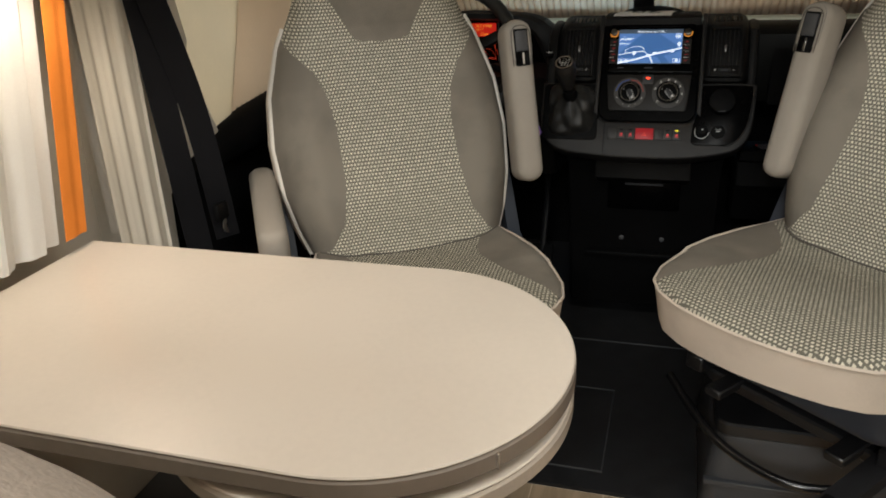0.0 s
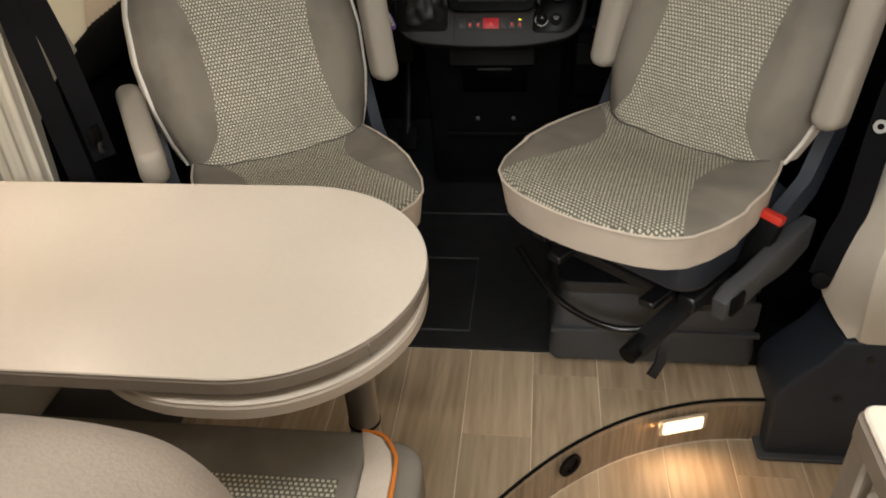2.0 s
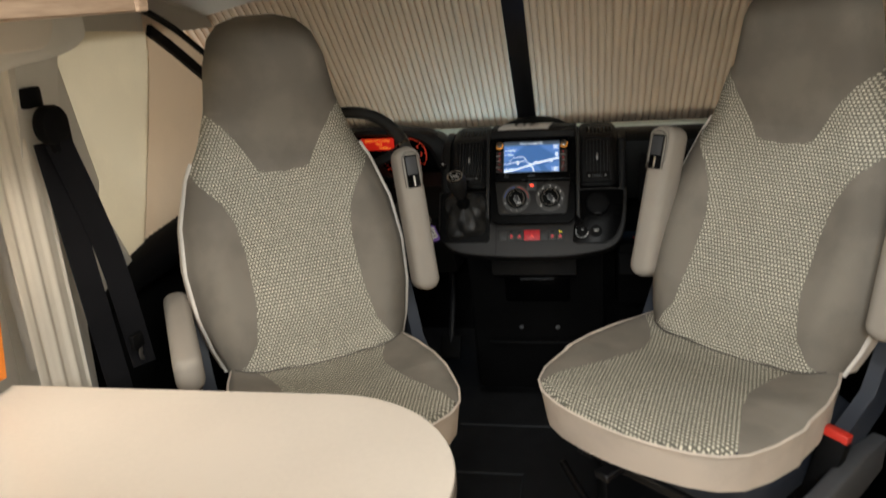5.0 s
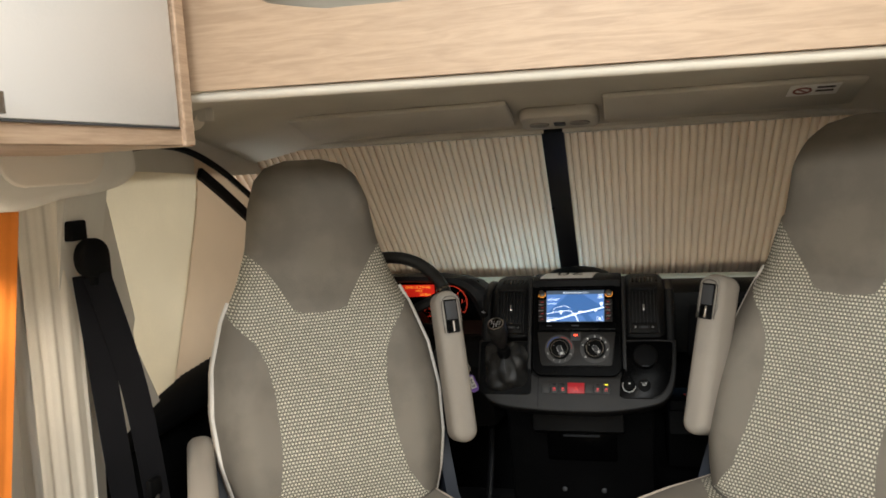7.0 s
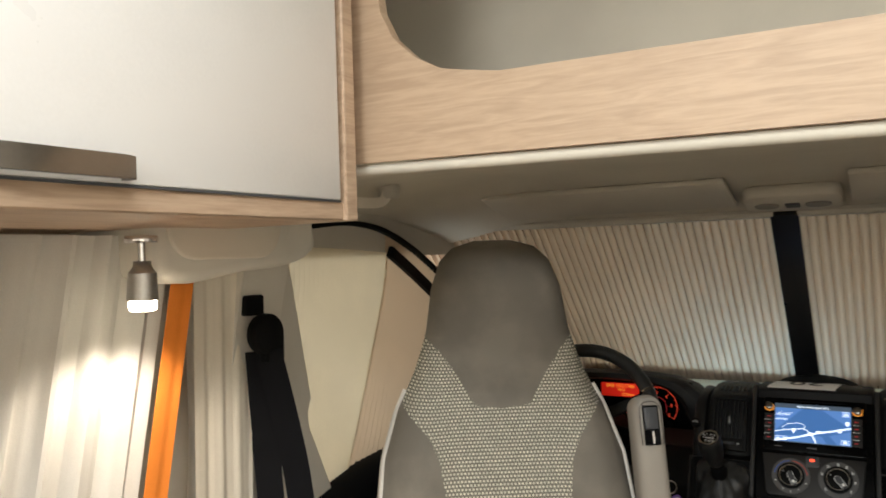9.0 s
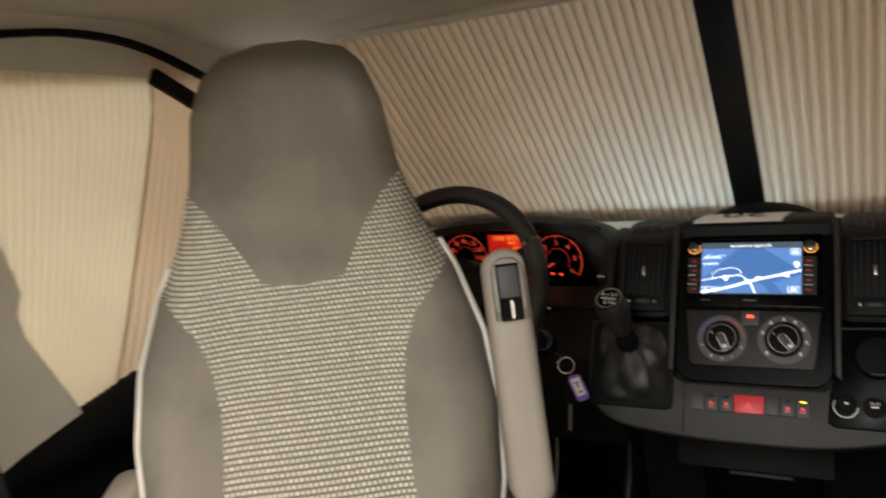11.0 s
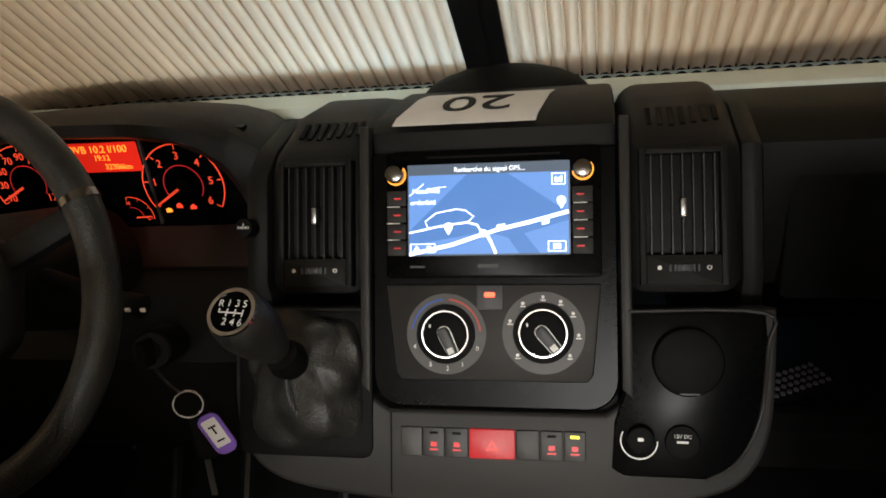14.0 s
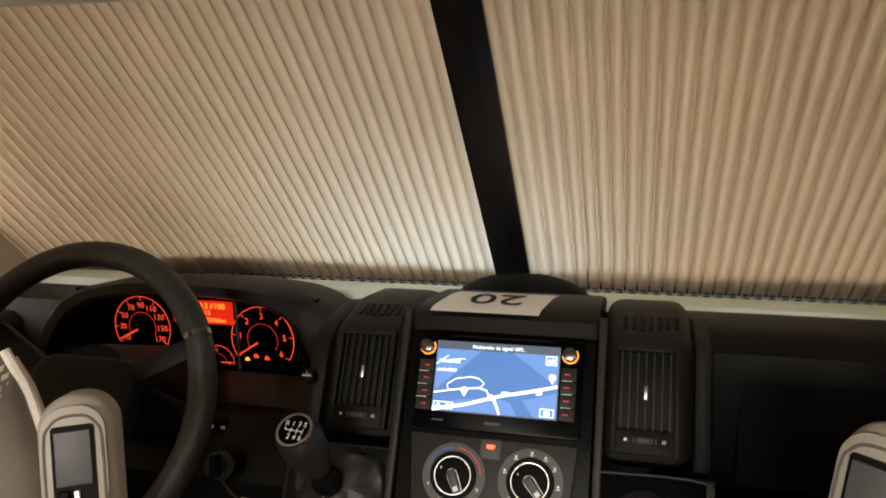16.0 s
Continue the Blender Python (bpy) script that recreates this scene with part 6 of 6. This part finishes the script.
part("collar", tube([collar + axis * 0.018, collar + axis * 0.004, collar - axis * 0.008], [0.0155, 0.019, 0.0165], 22), BLACK_PLASTIC, gear, "black collar")
base_c = C0 @ Vector((-0.186, -0.170, -0.006))
rows = []
for i in range(17):
    f = i / 16
    row = []
    for k in range(61):
        a = 2 * math.pi * k / 60
        c, s = math.cos(a), math.sin(a)
        q = (abs(c) ** 6 + abs(s) ** 6) ** (-1 / 6)
        start = collar - axis * 0.006 + (Vector((1, 0, 0)) * c + axis.cross(Vector((1, 0, 0))).normalized() * s) * 0.016
        end = base_c + Vector((1, 0, 0)) * (c * q * 0.058) + Vector((0, 0.48, 0.877)) * (s * q * 0.068)
        p = start.lerp(end, f ** 0.8)
        bulge = math.sin(math.pi * f) * (0.002 + 0.010 * abs(math.sin(1.5 * a + 1.6 * f + 0.4)) + 0.006 * abs(math.sin(2.5 * a - 4 * f)) + 0.001 * math.sin(9 * a + 8 * f))
        out = (Vector((c, 0, 0)) + Vector((0, 0.48, 0.877)) * s) * bulge + Vector((0, -0.877, 0.48)) * (bulge * 0.7 + 0.004 * math.sin(9 * f + 3 * a) * math.sin(math.pi * f))
        row.append(p + out)
    rows.append(row)
part("gaiter", sheet(rows), LEATHER, gear, "folded black leather gaiter")
part("gaiter_frame", face(-0.258, -0.116, -0.244, -0.098, -0.012, 0.0085, 0.012, 0.003), BLACK_PLASTIC, gear, "black gaiter surround")
for k in range(12):
    q = collar.lerp(base_c + Vector((0.01, -0.02, -0.05)), 0.1 + 0.065 * k) + Vector((0, -0.877, 0.48)) * (0.033 * math.sin(math.pi * (0.1 + 0.065 * k)) + 0.004)
    part("stitch", box(-0.0008, 0.0008, -0.0022, 0.0022, -0.0008, 0.0008, 0, 1, Matrix.Translation(q) @ C0.to_3x3().to_4x4()), SLATE_PLASTIC, gear)

# ---- cup and socket panel ----
cup = thing("socket_panel", pose(0.185, 2.2, 0.64), "black storage recess with lighter and twelve volt socket", "socket panel")
cup_pts = [(0.128, -0.098), (0.250, -0.098), (0.252, -0.13), (0.244, -0.195), (0.224, -0.234), (0.196, -0.250), (0.124, -0.250), (0.113, -0.243), (0.116, -0.20), (0.126, -0.17)]
part("recess", prism(cup_pts, -0.02, 0.0085, 0.003, 2, C0), GLOSS_BLACK, cup, "gloss black recess")
edge = [C0 @ Vector((u, v, 0.009)) for u, v in ((0.130, -0.098), (0.248, -0.099), (0.251, -0.13), (0.243, -0.193), (0.223, -0.233), (0.196, -0.250))]
part("recess_rim", tube(smooth_line(edge, 5), 0.0018, 8), PANEL_GREY, cup, "grey rim line")
part("ashtray", disc(0.181, -0.142, 0.031, 0.008, 0.030, 40, 0.005, C0), BLACK_PLASTIC, cup, "round black ashtray")
part("ashtray_lip", box(0.172, 0.190, -0.171, -0.168, 0.028, 0.032, 0.001, 1, C0), SLATE_PLASTIC, cup)
lt = part("lighter", disc(0.139, -0.214, 0.0125, 0.008, 0.020, 28, 0.003, C0), BLACK_PLASTIC, cup, "black lighter knob")
part("lighter_ring", ring(0.138, -0.2165, 0.0158, 0.0170, 0.0086, 0.0098, 36, C0, 150, 360), WHITE_INK, lt, "pale lit ring")
part("lighter_symbol", box(0.1365, 0.1415, -0.2145, -0.2115, 0.020, 0.0204, 0, 1, C0), WHITE_INK, lt)
so = part("socket", disc(0.176, -0.216, 0.0155, 0.008, 0.014, 28, 0.002, C0), BLACK_PLASTIC, cup, "black socket cover")
text("socket_text", "12V DC", 0.0048, AT(0.176, -0.2105, 0.0142), WHITE_INK, so, depth=0.0002)
part("socket_symbol", box(0.171, 0.181, -0.2165, -0.2145, 0.0141, 0.0145, 0, 1, C0), WHITE_INK, so)

rd = thing("column_switch", pose(-0.258, 2.29, 0.80), "small round black switch lettered RADIO", "switch")
part("cap", disc(0, 0, 0.0095, -0.025, 0.0025, 24, 0.001, AT(-0.2555, -0.013, 0.0)), BLACK_PLASTIC, rd)
text("switch_text", "RADIO", 0.0042, AT(-0.2555, -0.013, 0.0027), WHITE_INK, rd, depth=0.0002)
part("switch_mark", box(-0.2559, -0.2551, -0.0105, -0.0085, 0.0025, 0.0029, 0, 1, C0), WHITE_INK, rd)

pad = thing("remote_control", pose(0.326, 2.392, 0.53), "dark remote control with rows of small keys in the tray", "remote control")
R0 = pose(0.326, 2.392, 0.535, 4, 0, 28)
part("body", prism(rounded(-0.042, 0.042, -0.022, 0.022, 0.004), 0.0, 0.010, 0.002, 2, R0), BLACK_PLASTIC, pad)
KEYM = mat("remote_key", (0.10, 0.095, 0.11), 0.6)
for i in range(9):
    for j in range(4):
        part("key", disc(-0.036 + 0.009 * i, -0.0145 + 0.0097 * j, 0.003, 0.0098, 0.0118, 8, 0, R0), RED if (i, j) == (0, 3) else KEYM, pad)
for x in (-0.60, -0.47, -0.30):
    pd = thing("foot_pedal", pose(x, 2.42, 0.10), "black rubber foot pedal", "pedal", "foot pedals")
    part("pad", box(-0.035, 0.035, -0.04, 0.04, -0.008, 0.008, 0.005, 2, pose(x, 2.42, 0.16, 50, 0, 0)), BLACK_PLASTIC, pd)
    part("arm", tube([(x, 2.43, 0.17), (x, 2.52, 0.3), (x, 2.55, 0.45)], 0.01, 8), BLACK_METAL, pd)

# ---- floor planks, one by one ----
upper = thing("floor", pose(0, 0, 0), "oak look plank floor of the living area", "floor", kind="structure")
lower = thing("floor_step_well", pose(0, 0, -0.13), "oak look plank floor in the lower entrance well", "floor", kind="structure")
# underlay shows through the gaps as painted bevel highlights
part("underlay", prism([(-0.95, -1.7)] + STEP_LINE + [(0.686, 1.47), (0.93, 1.5), (0.93, 1.56), (-0.95, 1.56)], -0.02, -0.0012), JOINT_HIGHLIGHT, upper, "pale underlay painting the highlights of the plank bevels", smooth=False)
part("underlay", box(-0.10, 0.93, -1.7, 1.46, -0.15, -0.1312), JOINT_HIGHLIGHT, lower, "pale underlay painting the highlights of the plank bevels", smooth=False)
rng = random.Random(4)
EDGES = [-0.95] + [round(-0.9382 + 0.1537 * k, 4) for k in range(1, 13)]
FIRST = {6: 1.284, 9: 1.125, 7: 0.86, 8: 1.445, 5: 1.03, 10: 0.7}
for c in range(len(EDGES) - 1):
    xa, xb = EDGES[c] + 0.0011, EDGES[c + 1] - 0.0011
    first = FIRST.get(c, rng.uniform(0.5, 1.4))
    cuts = sorted([first + 0.62 * k for k in range(-6, 3)])
    for level in ("up", "down"):
        for ya, yb in zip(cuts[:-1], cuts[1:]):
            ya, yb = max(ya, -1.7) + 0.0008, min(yb, 1.558 if level == "up" else 1.45) - 0.0008
            if yb - ya < 0.01:
                continue
            if level == "down":
                if xb < -0.08:
                    continue
                x0 = max(xa, -0.085)
                top = [(x, min(yb, step_y(x) - 0.004) if x < 0.69 else yb) for x in np.linspace(x0, xb, 6)]
                if max(t[1] for t in top) - ya < 0.01:
                    continue
                pts = [(x0, ya), (xb, ya)] + [(x, max(y, ya + 0.004)) for x, y in top[::-1]]
                part("plank", prism(pts, -0.137, -0.13), FLOOR_WOOD, lower, smooth=False)
            else:
                if xa > 0.70:
                    ya = max(ya, 1.5)
                if xa < -0.09:
                    if xb > -0.09:
                        pts = [(xa, ya), (min(xb, -0.092), ya), (min(xb, -0.092), yb), (xa, yb)] if yb < 0.6 else None
                        if pts is None:
                            bot = [(x, max(ya, step_y(x) + 0.004)) for x in np.linspace(max(xa, -0.089), xb, 5)]
                            if yb - min(b[1] for b in bot) < 0.01:
                                continue
                            pts = [(xa, ya)] + [(x, min(y, yb - 0.003)) for x, y in bot] + [(xb, yb), (xa, yb)]
                    else:
                        pts = [(xa, ya), (xb, ya), (xb, yb), (xa, yb)]
                else:
                    bot = [(x, max(ya, step_y(x) + 0.004)) for x in np.linspace(xa, xb, 6)]
                    if yb - min(b[1] for b in bot) < 0.01:
                        continue
                    pts = [(x, min(y, yb - 0.003)) for x, y in bot] + [(xb, yb), (xa, yb)]
                part("plank", prism(pts, -0.008, 0.0), FLOOR_WOOD, upper, smooth=False)
